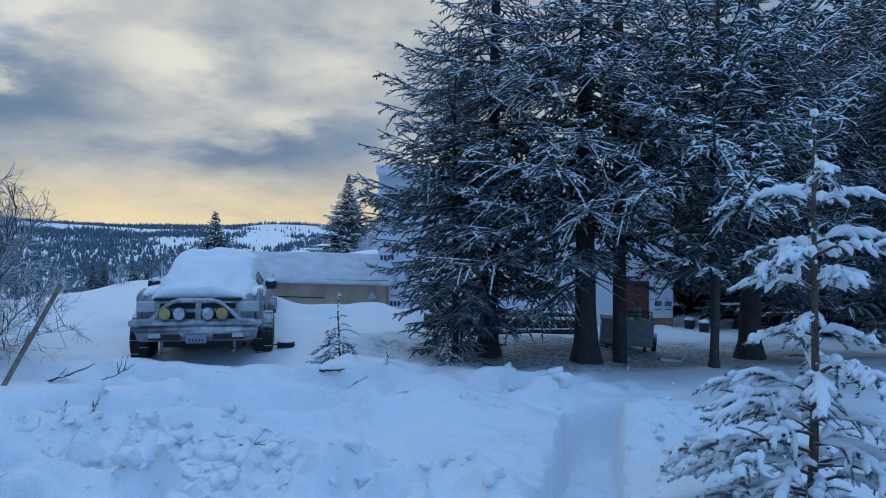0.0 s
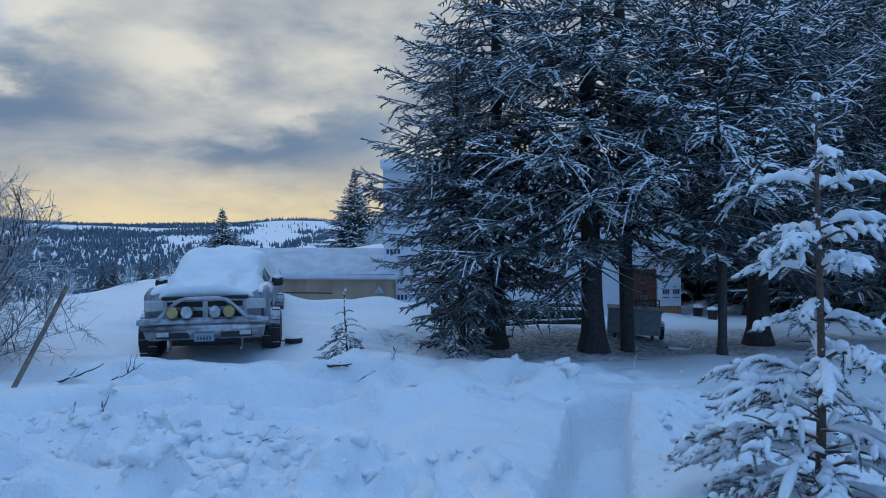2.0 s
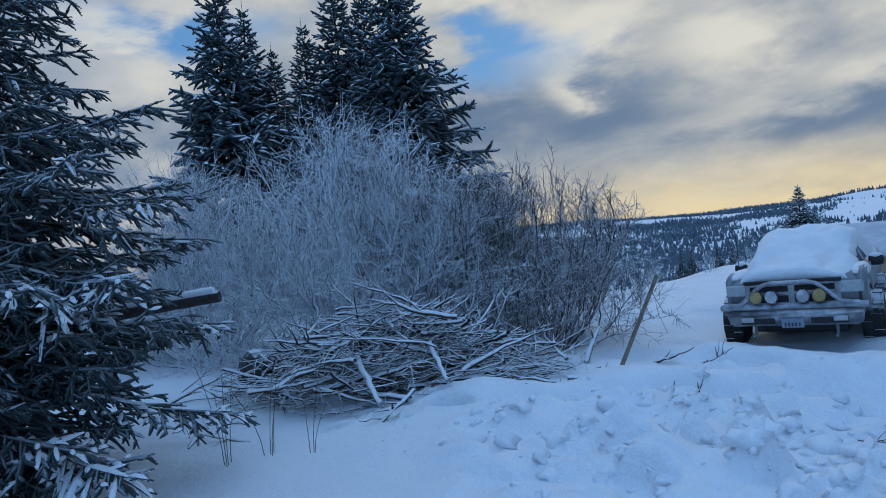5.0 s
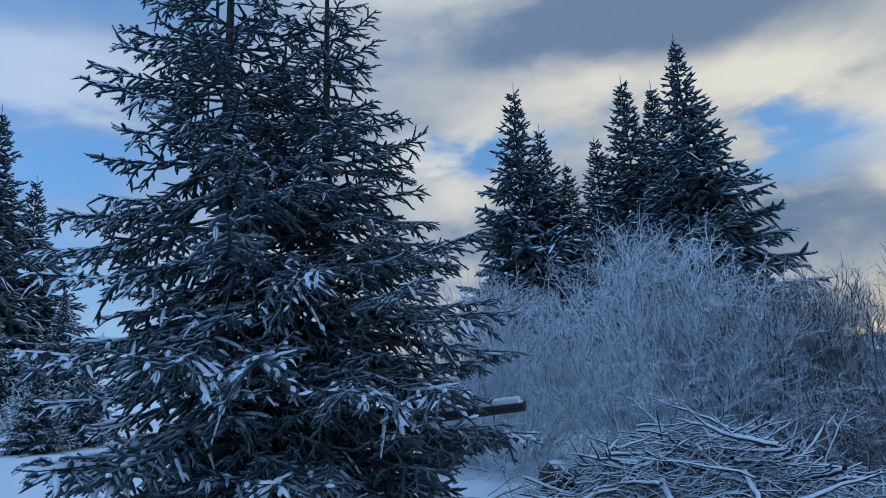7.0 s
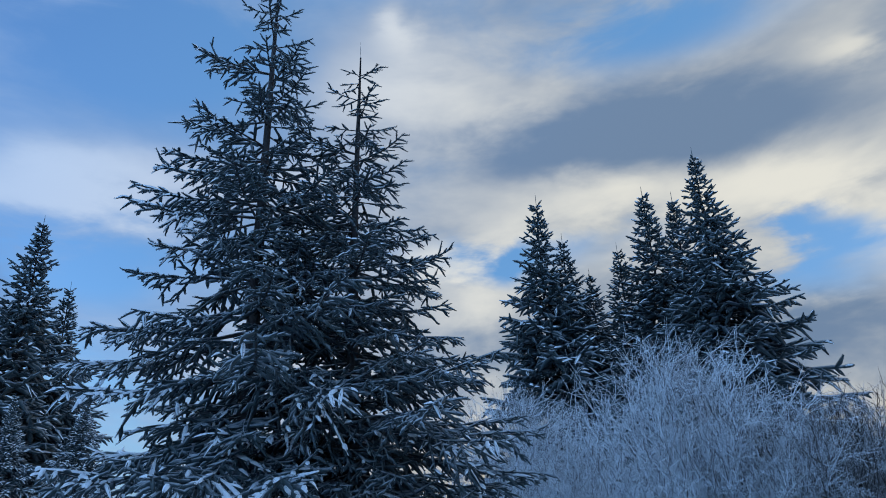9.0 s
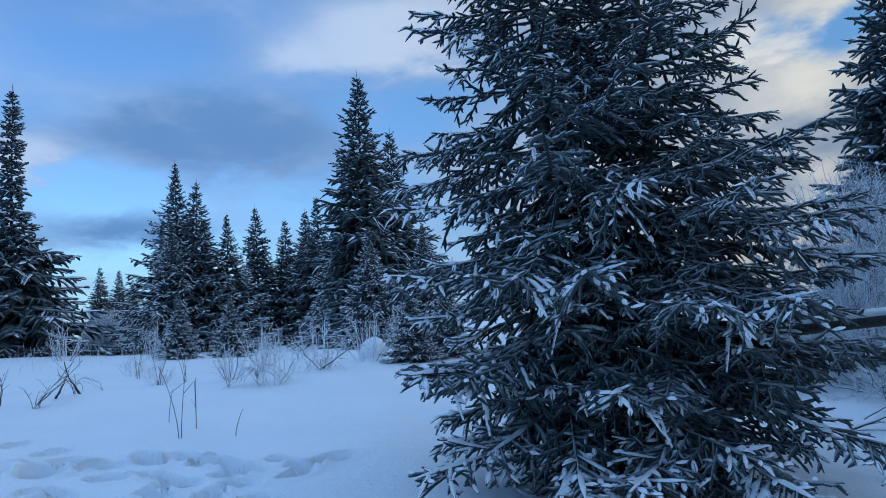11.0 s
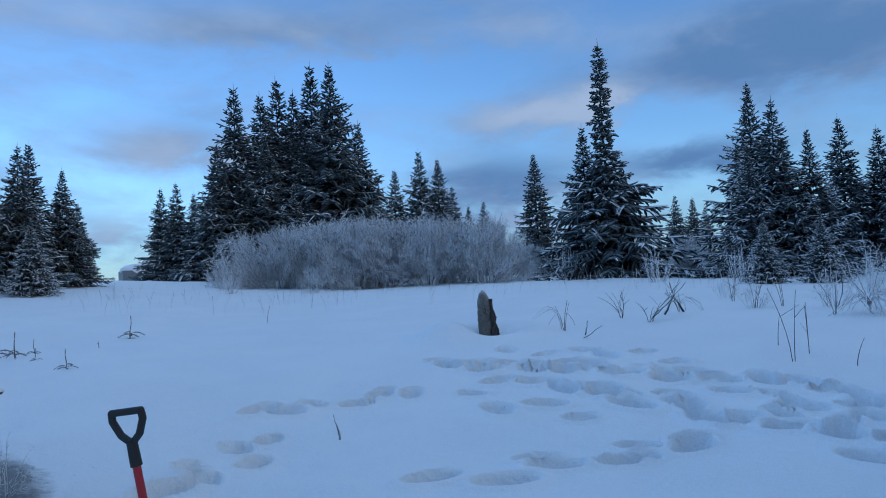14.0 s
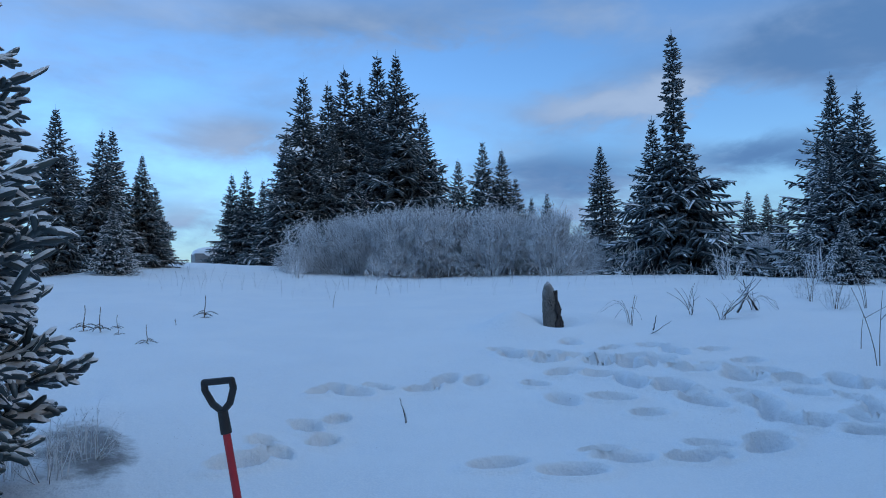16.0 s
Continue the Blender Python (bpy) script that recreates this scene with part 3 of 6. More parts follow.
def snow_strips(S, D, Ln, sag, wide, rng, keep, K=3, over=0.5):
    """Rounded snow along the tops of twigs; keep is the chance for each, wide its half width."""
    m = rng.rand(len(S)) < keep
    S, D, Ln, sag, wide = S[m], D[m], Ln[m], sag[m], wide[m]
    q = np.linspace(0, 1, K)
    a0 = rng.rand(len(S)) * 0.2
    a1 = 1.05 - rng.rand(len(S)) ** 3 * 0.4
    tt = a0[:, None] + (a1 - a0)[:, None] * q
    c = along_twig(S, D, Ln, sag, tt)
    side = np.cross(D, [0, 0, 1.0])
    side /= np.linalg.norm(side, axis=1, keepdims=True) + 1e-6
    w = wide[:, None] * (0.75 + 0.35 * rng.rand(len(S), K)) * np.interp(q, [0, 0.25, 0.75, 1], [0.4, 1, 1, 0.35])
    rows = []
    for u, hgt in ((-1.0, -0.45), (-0.62, 0.75), (0.62, 0.75), (1.0, -0.45)):
        p = c + side[:, None] * (w * u)[..., None]
        p[:, :, 2] += (over + hgt) * w
        rows.append(p)
    V = np.stack(rows, 2)
    idx = np.arange(V.size // 3).reshape(len(S), K, 4)
    F = np.stack([idx[:, :-1, :-1], idx[:, 1:, :-1], idx[:, 1:, 1:], idx[:, :-1, 1:]], -1).reshape(-1, 4)
    end = np.concatenate([idx[:, -1, ::-1], idx[:, 0]])
    return V.reshape(-1, 3), np.concatenate([F, end])[:, ::-1]


def spruce(name, seed, H, profile, gap=0.3, per=6, rise=(-0.3, 0.0, 0.5), sag=0.3, up=0.3, spacing=0.13, wide=0.5, shortest=0.14, longest=0.5, finger=0.0, every=0.09, rad=0.022, fuzz=0.0, laid=0.6,
           snow=0.7, snow_w=0.9, wind=None, under=0.0, coarse_above=99.0, bare=0.0, blunt=False, splay=0.65, laden=0.55, extra=(), trunk_r=0.0, airy=-0.45, sheltered=0.25, hang=0.25, reach=(0.8, 1.15), inner=0.5, lobes=0.12, mat=None, m=Matrix(), label="", group=""):
    """A spruce: a tapered trunk, whorls of boughs with flat sprays of blunt, needled twigs, and the snow on them.
    profile gives the crown's radius by height; laid is the share of the boughs that reach its edge and carry snow."""
    rng = np.random.RandomState(seed)
    root = thing(name, m, label, "spruce tree", group)
    tr = trunk_r or H * 0.012 + 0.02
    k = 12
    tz = np.linspace(0, 1, k) ** 2.0
    P = np.stack([0.004 * H * np.sin(tz * 5 + seed), 0.004 * H * np.cos(tz * 4 + seed), tz * H], -1)[None]
    v, f = tubes(P, ((tr * (1 - tz) ** 0.9 + 0.006) * (1 + 0.75 * np.exp(-tz * H / (tr * 1.4))))[None], 12)
    v[:, :2] += 0.05 * tr * rng.normal(size=(len(v), 2))
    v[:12, :2] *= 1 + 0.18 * np.cos(np.arange(12) * 2 * math.pi / 3 + seed)[:, None]
    part("trunk", npmesh(name + "_trunk", v, f, True), BARK, root)
    pz, pr = np.array(profile, float).T
    limbsP, limbsR, cols = [], [], []
    phase = rng.rand(4) * 6.3
    s = np.linspace(0, 1, 7)
    z = pz[0]
    while z < H * 0.985:
        f = z / H
        high = z > coarse_above
        n = max(3, int(round(per * (1 - (0.35 + 0.25 * (airy > 0)) * f) * (0.6 if high else 1.0))))
        own = [q for q in extra if z <= q[1] < z + gap]       # long boughs that stand out
        turn = rng.rand() * 6.3
        for b in range(n + len(own)):
            a = turn + (b + rng.normal() * 0.25) * 2 * math.pi / n
            free = rng.rand() < laid or b >= n
            r = np.interp(z, pz, pr) * (1 + lobes * math.sin(2 * a + phase[0] + 2 * z) + lobes * math.sin(3 * a + phase[1] - 3 * z / H * 6))
            L = r * (reach[0] + (reach[1] - reach[0]) * rng.rand() if free else 0.5 + 0.35 * rng.rand()) + 0.03
            if b >= n:
                a, L = math.radians(own[b - n][0]), own[b - n][2]
            e = np.interp(f, [0, 0.5, 1], rise) + rng.normal() * 0.08
            u = np.array([math.cos(a), math.sin(a), 0])
            path = u * (L * s)[:, None] + np.array([-u[1], u[0], 0]) * (L * rng.normal() * 0.07 * s * s)[:, None] + P[0][min(k - 1, int(f ** 0.5 * (k - 1)))] * [1, 1, 0]
            bend = 1 - 0.7 * f
            path[:, 2] = z + (rng.rand() - 0.3) * gap * 0.8 + L * (math.tan(e) * s - sag * bend * s ** 2 + up * s ** 4 * (1.2 if free else 0.7))
            if path[-1, 2] < 0.06:
                path[:, 2] += s * (0.06 - path[-1, 2])
            limbsP.append(path)
            limbsR.append(np.linspace(0.006 + L * 0.011, 0.004, 7))
            if z < pz[0] + bare and rng.rand() < 0.65:
                continue
            load = (1.0 if free else sheltered) * snow * (1.0 if b < n else laden)
            if under:
                load *= 1.0 if b >= n else min(1.0, 0.12 + (z - pz[0]) / under)
            if wind is not None and b < n:
                load *= 0.04 + 0.96 * min(1.0, max(0.0, 0.08 + 0.45 * f + 1.05 * math.cos(a - math.radians(wind))))
            m1 = max(2, int(L * 0.85 / (spacing * (2.2 if high else 1.0))))
            at = 0.15 + 0.83 * (np.arange(m1) + rng.rand(m1)) / m1
            kk = at * 6
            i0 = np.minimum(kk.astype(int), 5)
            w = (kk - i0)[:, None]
            base = path[i0] * (1 - w) + path[i0 + 1] * w
            tg = path[i0 + 1] - path[i0]
            tg /= np.linalg.norm(tg, axis=1, keepdims=True)
            sd = np.cross(tg, [0, 0, 1.0])
            sd /= np.linalg.norm(sd, axis=1, keepdims=True) + 1e-6
            sgn = np.where((np.arange(m1) + rng.randint(2)) % 2, 1.0, -1.0)
            ang = splay + 0.4 * rng.rand(m1)
            d = tg * np.cos(ang)[:, None] + sd * (sgn * np.sin(ang))[:, None]
            d[:, 2] += -0.12 + rng.normal(size=m1) * 0.16 - hang * (rng.rand(m1) < 0.3)
            l = np.minimum(wide * L * (1 - at) ** 0.8 * (0.75 + 0.5 * rng.rand(m1)) + shortest * (1 - 0.6 * f * f) * (0.7 + 0.6 * rng.rand(m1)), longest)
            shade = at < inner * (1 - 0.5 * f) * (1.0 if free else 1.5)
            if b >= n:
                l *= 1.25
            cols.append(np.column_stack([base, d, l, 0.12 + 0.25 * rng.normal(size=m1), load * np.clip(at * 1.9 - 0.35, 0.06, 1), shade, np.zeros(m1), np.full(m1, 1.1 if b >= n else 1.0)]))
            # the bough's own clothed outer part and its tip
            for i in (2, 4):
                g = path[i + 2] - path[i]
                q = np.linalg.norm(g)
                if q > 0.01:
                    cols.append(np.array([[*path[i], *g, q + (shortest * 0.5 if i == 4 else 0.0), 0.0, load * (0.3 if i < 4 else 1.0), 0.0, 2.0, 1.1 if b >= n else 1.0]]))
        z += gap * (0.75 + 0.5 * rng.rand()) * (1 + airy * f) * (1.5 if high else 1.0)
    top = P[0][-1]
    cols.append(np.array([[top[0], top[1], H - 0.1, 0, 0, 1.0, 0.1 + 0.035 * H, 0, 0, 0, 3.0, 1.0]]))
    T = np.concatenate(cols)
    S, D, Ln, Sg, Out, Shade, Kind = T[:, :3], T[:, 3:6], T[:, 6], T[:, 7], T[:, 8], T[:, 9] > 0, T[:, 10]
    D = D / np.linalg.norm(D, axis=1, keepdims=True)
    thick = rad * T[:, 11] * (0.85 + 0.3 * rng.rand(len(S))) * np.where(Shade, 1.2 if blunt else 1.5, 1.0) * np.where(Kind == 3, 0.35, 1.0) * (1 - 0.5 * np.clip(S[:, 2] / H, 0, 1) ** 2)
    if finger:          # side fingers on the longer twigs
        ok = (Ln > finger * 1.25) & (Kind != 3) & (S[:, 2] < coarse_above)
        n2 = np.where(ok, np.minimum((Ln * 0.9 / every).astype(int), 9), 0)
        n2 = np.where(Shade, n2 // 2, n2)
        w = np.repeat(np.arange(len(S)), n2)
        j = np.concatenate([np.arange(q) for q in n2])
        t = 0.15 + 0.8 * (j + rng.rand(len(j)) * 0.6) / n2[w]
        d = D[w]
        sd = np.cross(d, [0, 0, 1.0])
        sd /= np.linalg.norm(sd, axis=1, keepdims=True) + 1e-6
        d2 = d * 0.8 + sd * (np.where((j + w) % 2, 1.0, -1.0) * (splay - 0.15 + 0.25 * rng.rand(len(j))))[:, None]
        d2[:, 2] += rng.normal(size=len(j)) * 0.18 - hang * (rng.rand(len(j)) < 0.35)
        d2 /= np.linalg.norm(d2, axis=1, keepdims=True)
        p2 = S[w] + d * (t * Ln[w])[:, None]
        p2[:, 2] -= Sg[w] * t * t * Ln[w]
        l2 = (finger * (0.6 + 0.6 * rng.rand(len(j)))) * np.where(Kind[w] == 2, 1.2, 1.15 - 0.4 * t)
        S, D, Ln, Sg = np.concatenate([S, p2]), np.concatenate([D, d2]), np.concatenate([Ln, l2]), np.concatenate([Sg, 0.1 + 0.25 * rng.normal(size=len(j))])
        Out, Shade, Kind = np.concatenate([Out, Out[w]]), np.concatenate([Shade, Shade[w]]), np.concatenate([Kind, np.ones(len(j))])
        thick = np.concatenate([thick, thick[w] * 0.9])
    v, f = tubes(np.array(limbsP)[:, :: 1 if finger else 3], np.array(limbsR)[:, :: 1 if finger else 3], 3)
    part("bough", npmesh(name + "_boughs", v, f), BARK, root)["kind"] = "stuff"
    pieces = [twig_bodies(S, D, Ln, Sg, thick * (0.8 if fuzz else 1.0), rng, 5 if blunt else 3, 5 if blunt else 3)]
    if fuzz:
        edge = ~Shade
        pieces.append(sprigs(S[edge], D[edge], Ln[edge], Sg[edge], fuzz, fuzz * 0.8, fuzz * 0.45, rng, 2, 0.05))
    v, f = join(pieces)
    part("crown", npmesh(name + "_crown", v, f, blunt), mat or NEEDLES, root)["kind"] = "stuff"
    Out = np.where(Kind == 3, 0, Out) * np.where(Shade, 0.4, 1.0)
    v, f = snow_strips(S, D, Ln, Sg, thick * snow_w * np.where(Shade, 0.7, 1.0), rng, Out, 5 if blunt else 4 if finger else 3)
    part("snow_load", npmesh(name + "_snow", v, f, True), SNOW, root, "dry snow lying along the twigs")["kind"] = "stuff"
    return root


def stand(x, y, scale=1.0, turn=0.0, sink=0.08, lean=0.0):
    return Matrix.Translation((x, y, h1(x, y) - sink)) @ pose(0, 0, 0, lean, 0, turn) @ Matrix.Diagonal((scale, scale, scale, 1))


SPR = "dark green spruce dusted with dry snow, standing in the snow"
HOUSE, YARD, FIELD = "spruces by the house", "spruces beside the yard", "spruces round the field"
# big spruces by the house
by_house = dict(rad=0.012, finger=0.075, every=0.042, spacing=0.07, wide=0.36, shortest=0.11, longest=0.45, sheltered=0.08, rise=(-0.25, -0.1, 0.4), sag=0.30, up=0.25, snow_w=1.0, reach=(0.8, 1.1), lobes=0.07, coarse_above=5.8, bare=0.4, hang=0.35, inner=0.45)
big = spruce("spruce_tree", 3, 11.0, [(1.45, 1.7), (2.2, 2.4), (3.6, 2.6), (5.0, 2.2), (7.5, 1.4), (11.0, 0.03)], 0.36, 8, laid=0.5, snow=0.72, laden=1.05, under=3.8, trunk_r=0.165,
             extra=((-112, 3.2, 2.5), (-104, 2.8, 2.3), (-132, 3.1, 2.7), (-140, 2.7, 2.4), (-66, 4.2, 2.1), (-62, 3.6, 2.3), (-56, 3.1, 2.5), (-70, 2.8, 2.2), (-50, 3.9, 2.6), (-90, 4.4, 2.2), (-120, 4.6, 2.4), (-80, 3.3, 2.5), (-98, 3.7, 2.4), (-75, 5.0, 2.0), (-110, 5.3, 2.1), (-45, 3.4, 2.5), (-60, 4.7, 2.2), (60, 3.1, 2.4), (75, 3.7, 2.4), (95, 3.3, 2.3)),
             m=stand(2.16, 10.3), label="tall dark spruce with drooping snowy boughs and a thick trunk", group=HOUSE, **by_house)
copy_thing(big, stand(4.85, 10.7, 0.98, 150))
slim = spruce("spruce_tree", 5, 10.0, [(0.9, 1.3), (1.6, 1.85), (3.2, 2.15), (4.6, 1.85), (5.6, 1.3), (7.5, 0.8), (10.0, 0.03)], 0.33, 8, laid=0.5, snow=0.50, under=5.0, trunk_r=0.15,
              extra=((-170, 3.3, 2.2), (-160, 3.7, 2.1), (175, 3.0, 2.3), (-150, 2.7, 2.0), (-140, 3.4, 2.0), (-165, 4.6, 1.9), (180, 5.0, 1.6), (-120, 3.1, 2.0), (-100, 3.6, 2.0)),
              m=stand(0.75, 10.9), label="slender dark spruce with snow-dusted boughs", group=HOUSE, **by_house)
copy_thing(slim, stand(7.0, 9.8, 0.95, 200))
copy_thing(slim, stand(7.9, 17.8, 1.0, 260))
copy_thing(slim, stand(9.0, 14.5, 0.95, 30))
young = spruce("spruce_tree", 6, 6.4, [(1.5, 0.9), (2.2, 1.5), (3.4, 1.45), (5.0, 0.8), (6.4, 0.03)], 0.34, 6, rad=0.021, fuzz=0.024, finger=0.115, every=0.055, spacing=0.08, wide=0.40, shortest=0.12, longest=0.45, rise=(-0.2, 0.1, 0.6), sag=0.4, up=0.3, snow=1.0, snow_w=1.0, laid=0.95, trunk_r=0.055,
               m=stand(3.64, 9.05), label="young spruce on a thin trunk, its crown heavy with snow", group=HOUSE)
low = spruce("spruce_tree", 7, 4.8, [(0.35, 0.75), (0.9, 1.0), (2.0, 1.1), (3.5, 0.8), (4.8, 0.02)], 0.24, 8, rad=0.012, finger=0.075, every=0.045, spacing=0.075, wide=0.34, shortest=0.09, longest=0.32, sheltered=0.08, rise=(-0.35, 0.0, 0.6), sag=0.35, up=0.25, snow=0.22, laid=0.45, under=2.6, trunk_r=0.05,
             m=stand(0.15, 10.35), label="low dark spruce whose boughs reach the snow", group=HOUSE)
# the twin spruce beside the yard
near = spruce("spruce_tree", 8, 8.2, [(0.3, 0.65), (0.9, 1.2), (1.7, 1.75), (3.0, 1.8), (4.0, 1.5), (5.0, 1.05), (6.0, 0.7), (7.0, 0.5), (7.7, 0.3), (8.2, 0.06)], 0.25, 11, rise=(-0.22, -0.12, 0.12), sag=0.2, up=0.14, rad=0.024, fuzz=0.030, finger=0.125, every=0.065, spacing=0.068, wide=0.34, shortest=0.14, longest=0.38,
              laid=0.70, snow=0.78, snow_w=0.85, wind=-115, trunk_r=0.10, hang=0.4, airy=0.55, reach=(0.75, 1.12), inner=0.42, lobes=0.09, extra=((-90, 4.3, 1.75), (-95, 5.6, 1.0), (82, 5.5, 1.05), (-80, 6.6, 0.8), (85, 6.9, 0.7), (48, 1.25, 2.1), (60, 1.9, 2.0), (0, 0.95, 2.1), (-26, 0.95, 2.1), (12, 2.2, 2.0), (25, 3.1, 1.8), (-10, 2.7, 1.9), (-40, 1.5, 2.0)),
              mat=RIMED, m=stand(-6.75, -0.05), label="twin-topped young spruce with snow on every twig", group=YARD)
copy_thing(near, stand(-6.6, 0.95, 0.84, 12) @ Matrix.Diagonal((1.13, 1.13, 1.0, 1.0)))
# bushy young spruce on the other side
left = spruce("spruce_tree", 12, 5.4, [(0.25, 0.85), (0.8, 1.12), (1.8, 1.16), (3.2, 0.80), (4.6, 0.4), (5.4, 0.03)], 0.17, 12, rise=(-0.10, 0.12, 0.6), sag=0.0, up=0.12, rad=0.025, finger=0.17, every=0.07, spacing=0.07, wide=0.34, shortest=0.20, longest=0.32, laid=0.75, snow=1.7, snow_w=1.08, trunk_r=0.07, hang=0.0, lobes=0.06,
              under=1.3, sheltered=0.45, inner=0.4, blunt=True, splay=0.42, reach=(0.85, 1.08), m=stand(1.78, -5.7, 1.0, 30), label="bushy young spruce with snow-capped finger twigs", group=YARD)

# spruces round the field: five patterns and their copies
far = dict(rad=0.066, spacing=0.13, wide=0.36, shortest=0.22, longest=0.6, sag=0.10, up=0.10, trunk_r=0.09, hang=0.3, reach=(0.8, 1.15), inner=0.55, lobes=0.09, laid=0.7)
kinds = [
    spruce("spruce_tree", 21, 10.0, [(0.3, 2.55), (1.0, 3.02), (3.0, 2.15), (5.5, 1.42), (7.5, 0.80), (9.0, 0.30), (10.0, 0.02)], 0.34, 10, rise=(-0.2, 0.0, 0.4), snow=0.30, snow_w=0.75, m=stand(-22.7, -22.0, 0.71), label=SPR, group=FIELD, mat=FROSTED, **far),
    spruce("spruce_tree", 22, 10.0, [(0.3, 2.09), (1.0, 2.44), (3.0, 1.86), (5.5, 1.32), (7.5, 0.78), (9.0, 0.30), (10.0, 0.02)], 0.33, 10, rise=(-0.25, -0.05, 0.4), snow=0.28, snow_w=0.75, m=stand(-29.0, -8.2, 0.85), label=SPR, group=FIELD, mat=FROSTED, **far),
    spruce("spruce_tree", 23, 10.0, [(0.2, 2.90), (1.0, 3.60), (3.0, 2.67), (5.5, 1.51), (7.5, 0.68), (9.0, 0.23), (10.0, 0.02)], 0.34, 10, rise=(-0.15, 0.1, 0.5), snow=0.85, snow_w=0.85, m=stand(-26.1, -15.8, 0.80), label=SPR, group=FIELD, mat=FROSTED, **far),
    spruce("spruce_tree", 24, 10.0, [(0.3, 3.02), (1.0, 3.48), (2.4, 2.67), (3.8, 1.68), (4.8, 0.72), (5.6, 0.42), (6.6, 0.44), (8.2, 0.36), (9.2, 0.25), (9.7, 0.09), (10.0, 0.01)], 0.33, 10, rise=(-0.3, -0.05, 0.2), snow=0.32, snow_w=0.85, m=stand(-22.6, -20.6, 1.06), label="old spruce with a narrow spire above a wide snowy skirt", group=FIELD, mat=FROSTED, **far),
    spruce("spruce_tree", 25, 10.0, [(0.3, 2.3), (1.0, 2.8), (3.0, 2.4), (5.0, 1.75), (7.0, 0.95), (8.6, 0.38), (9.4, 0.15), (10.0, 0.02)], 0.31, 12, rise=(-0.25, -0.08, 0.4), snow=0.25, snow_w=0.7, m=stand(-38.5, -14.6, 0.7), label=SPR, group=FIELD, mat=FROSTED, **dict(far, spacing=0.11, rad=0.06, shortest=0.2)),
]
CLUMP = [  # the clump behind the thicket: pattern, x, y, height of the top
    (0, -13.3, -43.3, 15.2), (0, -15.2, -43.7, 15.0), (0, -16.4, -43.8, 16.2), (4, -17.2, -43.0, 15.2), (0, -18.7, -43.4, 17.4), (4, -19.1, -41.0, 16.8), (0, -11.9, -42.7, 11.2), (0, -21.1, -41.1, 13.1), (0, -22.7, -42.5, 9.9),
    (0, -9.5, -47.4, 9.0), (0, -10.2, -46.2, 9.2), (0, -11.0, -45.0, 8.4), (4, -14.8, -42.0, 12.0), (4, -17.5, -41.8, 12.5), (0, -13.4, -42.2, 9.5), (2, -16.0, -40.5, 8.5),
]
FAR_EDGE = [  # the far edge of the field: pattern, x, y, height of the top
    (1, -30.8, -52.8, 12.3), (0, -32.8, -51.6, 14.0), (1, -34.2, -50.6, 13.1), (0, -35.8, -50.8, 10.7), (0, -39.3, -53.1, 9.3), (0, -40.5, -52.2, 9.7), (1, 0.8, -28.0, 8.0),
    (0, -0.8, -30.4, 7.8), (1, -1.2, -31.4, 8.1), (4, -2.4, -31.8, 7.2), (0, -3.0, -32.3, 5.9), (2, -1.0, -26.4, 4.6), (0, 0.2, -30.5, 7.0),
]
FIELD_EDGE = [  # the near edge of the field: pattern, x, y, height of the top
    (1, -28.5, -31.6, 9.6), (0, -45.0, -33.4, 7.8), (1, -45.8, -32.4, 7.5), (0, -48.0, -32.8, 7.0), (0, -25.3, -14.4, 8.3), (2, -26.3, -13.6, 7.0), (2, -24.4, -15.0, 6.6),
    (0, -35.9, -16.7, 9.2), (0, -37.0, -15.4, 8.5), (1, -36.9, -14.1, 8.9), (0, -36.1, -13.1, 9.5), (2, -31.4, -10.2, 7.7), (1, -26.0, -7.5, 12.2), (0, -27.8, -6.6, 10.3),
    (2, -21.2, -6.0, 5.1), (2, -21.9, -4.3, 5.2), (2, -18.0, -10.9, 2.7), (2, -18.6, -9.6, 2.3), (2, -14.6, -3.3, 2.4), (2, -15.4, -2.6, 3.0),
]
WEST = [  # behind the willows: pattern, x, y, height of the top
    (0, -20.0, 9.8, 12.0), (0, -20.5, 11.0, 10.8), (0, -19.7, 11.5, 9.2), (0, -18.7, 12.1, 9.8), (1, -18.1, 13.0, 11.7), (1, -17.9, 14.0, 11.5),
    (4, -15.4, 13.2, 11.8),
]
HOUSE_SIDE = [  # round the house and on the slope beyond: pattern, x, y, height of the top
    (0, 10.4, 15.4, 9.0), (1, 10.6, 20.0, 10.5), (0, 10.6, 16.2, 10.0), (0, 11.5, 19.5, 10.0), (1, 7.8, 24.5, 11.0),
    (0, 12.5, 13.5, 9.5), (0, 9.5, 23.0, 9.0), (2, -9.4, 66.4, 9.1, 1.35), (2, -20.3, 59.7, 4.9, 1.75), (0, -34.8, 66.5, 0.4), (0, -34.3, 67.9, 0.7),
    (0, -32.8, 70.8, 0.6), (2, -31.1, 70.5, 0.7),
]
for place in (CLUMP, FAR_EDGE, FIELD_EDGE, WEST, HOUSE_SIDE):
    for i, (k, x, y, top, *broad) in enumerate(place):
        broad = broad[0] if broad else 1.0
        copy_thing(kinds[k], stand(x, y, max(0.2, (top - h1(x, y)) / 10.0) / kinds[k].scale.x, 47.0 * i + 13.0 * len(place)) @ Matrix.Diagonal((broad, broad, 1.0, 1.0)))

# ---------------------------------------------------------------- bare shrubs


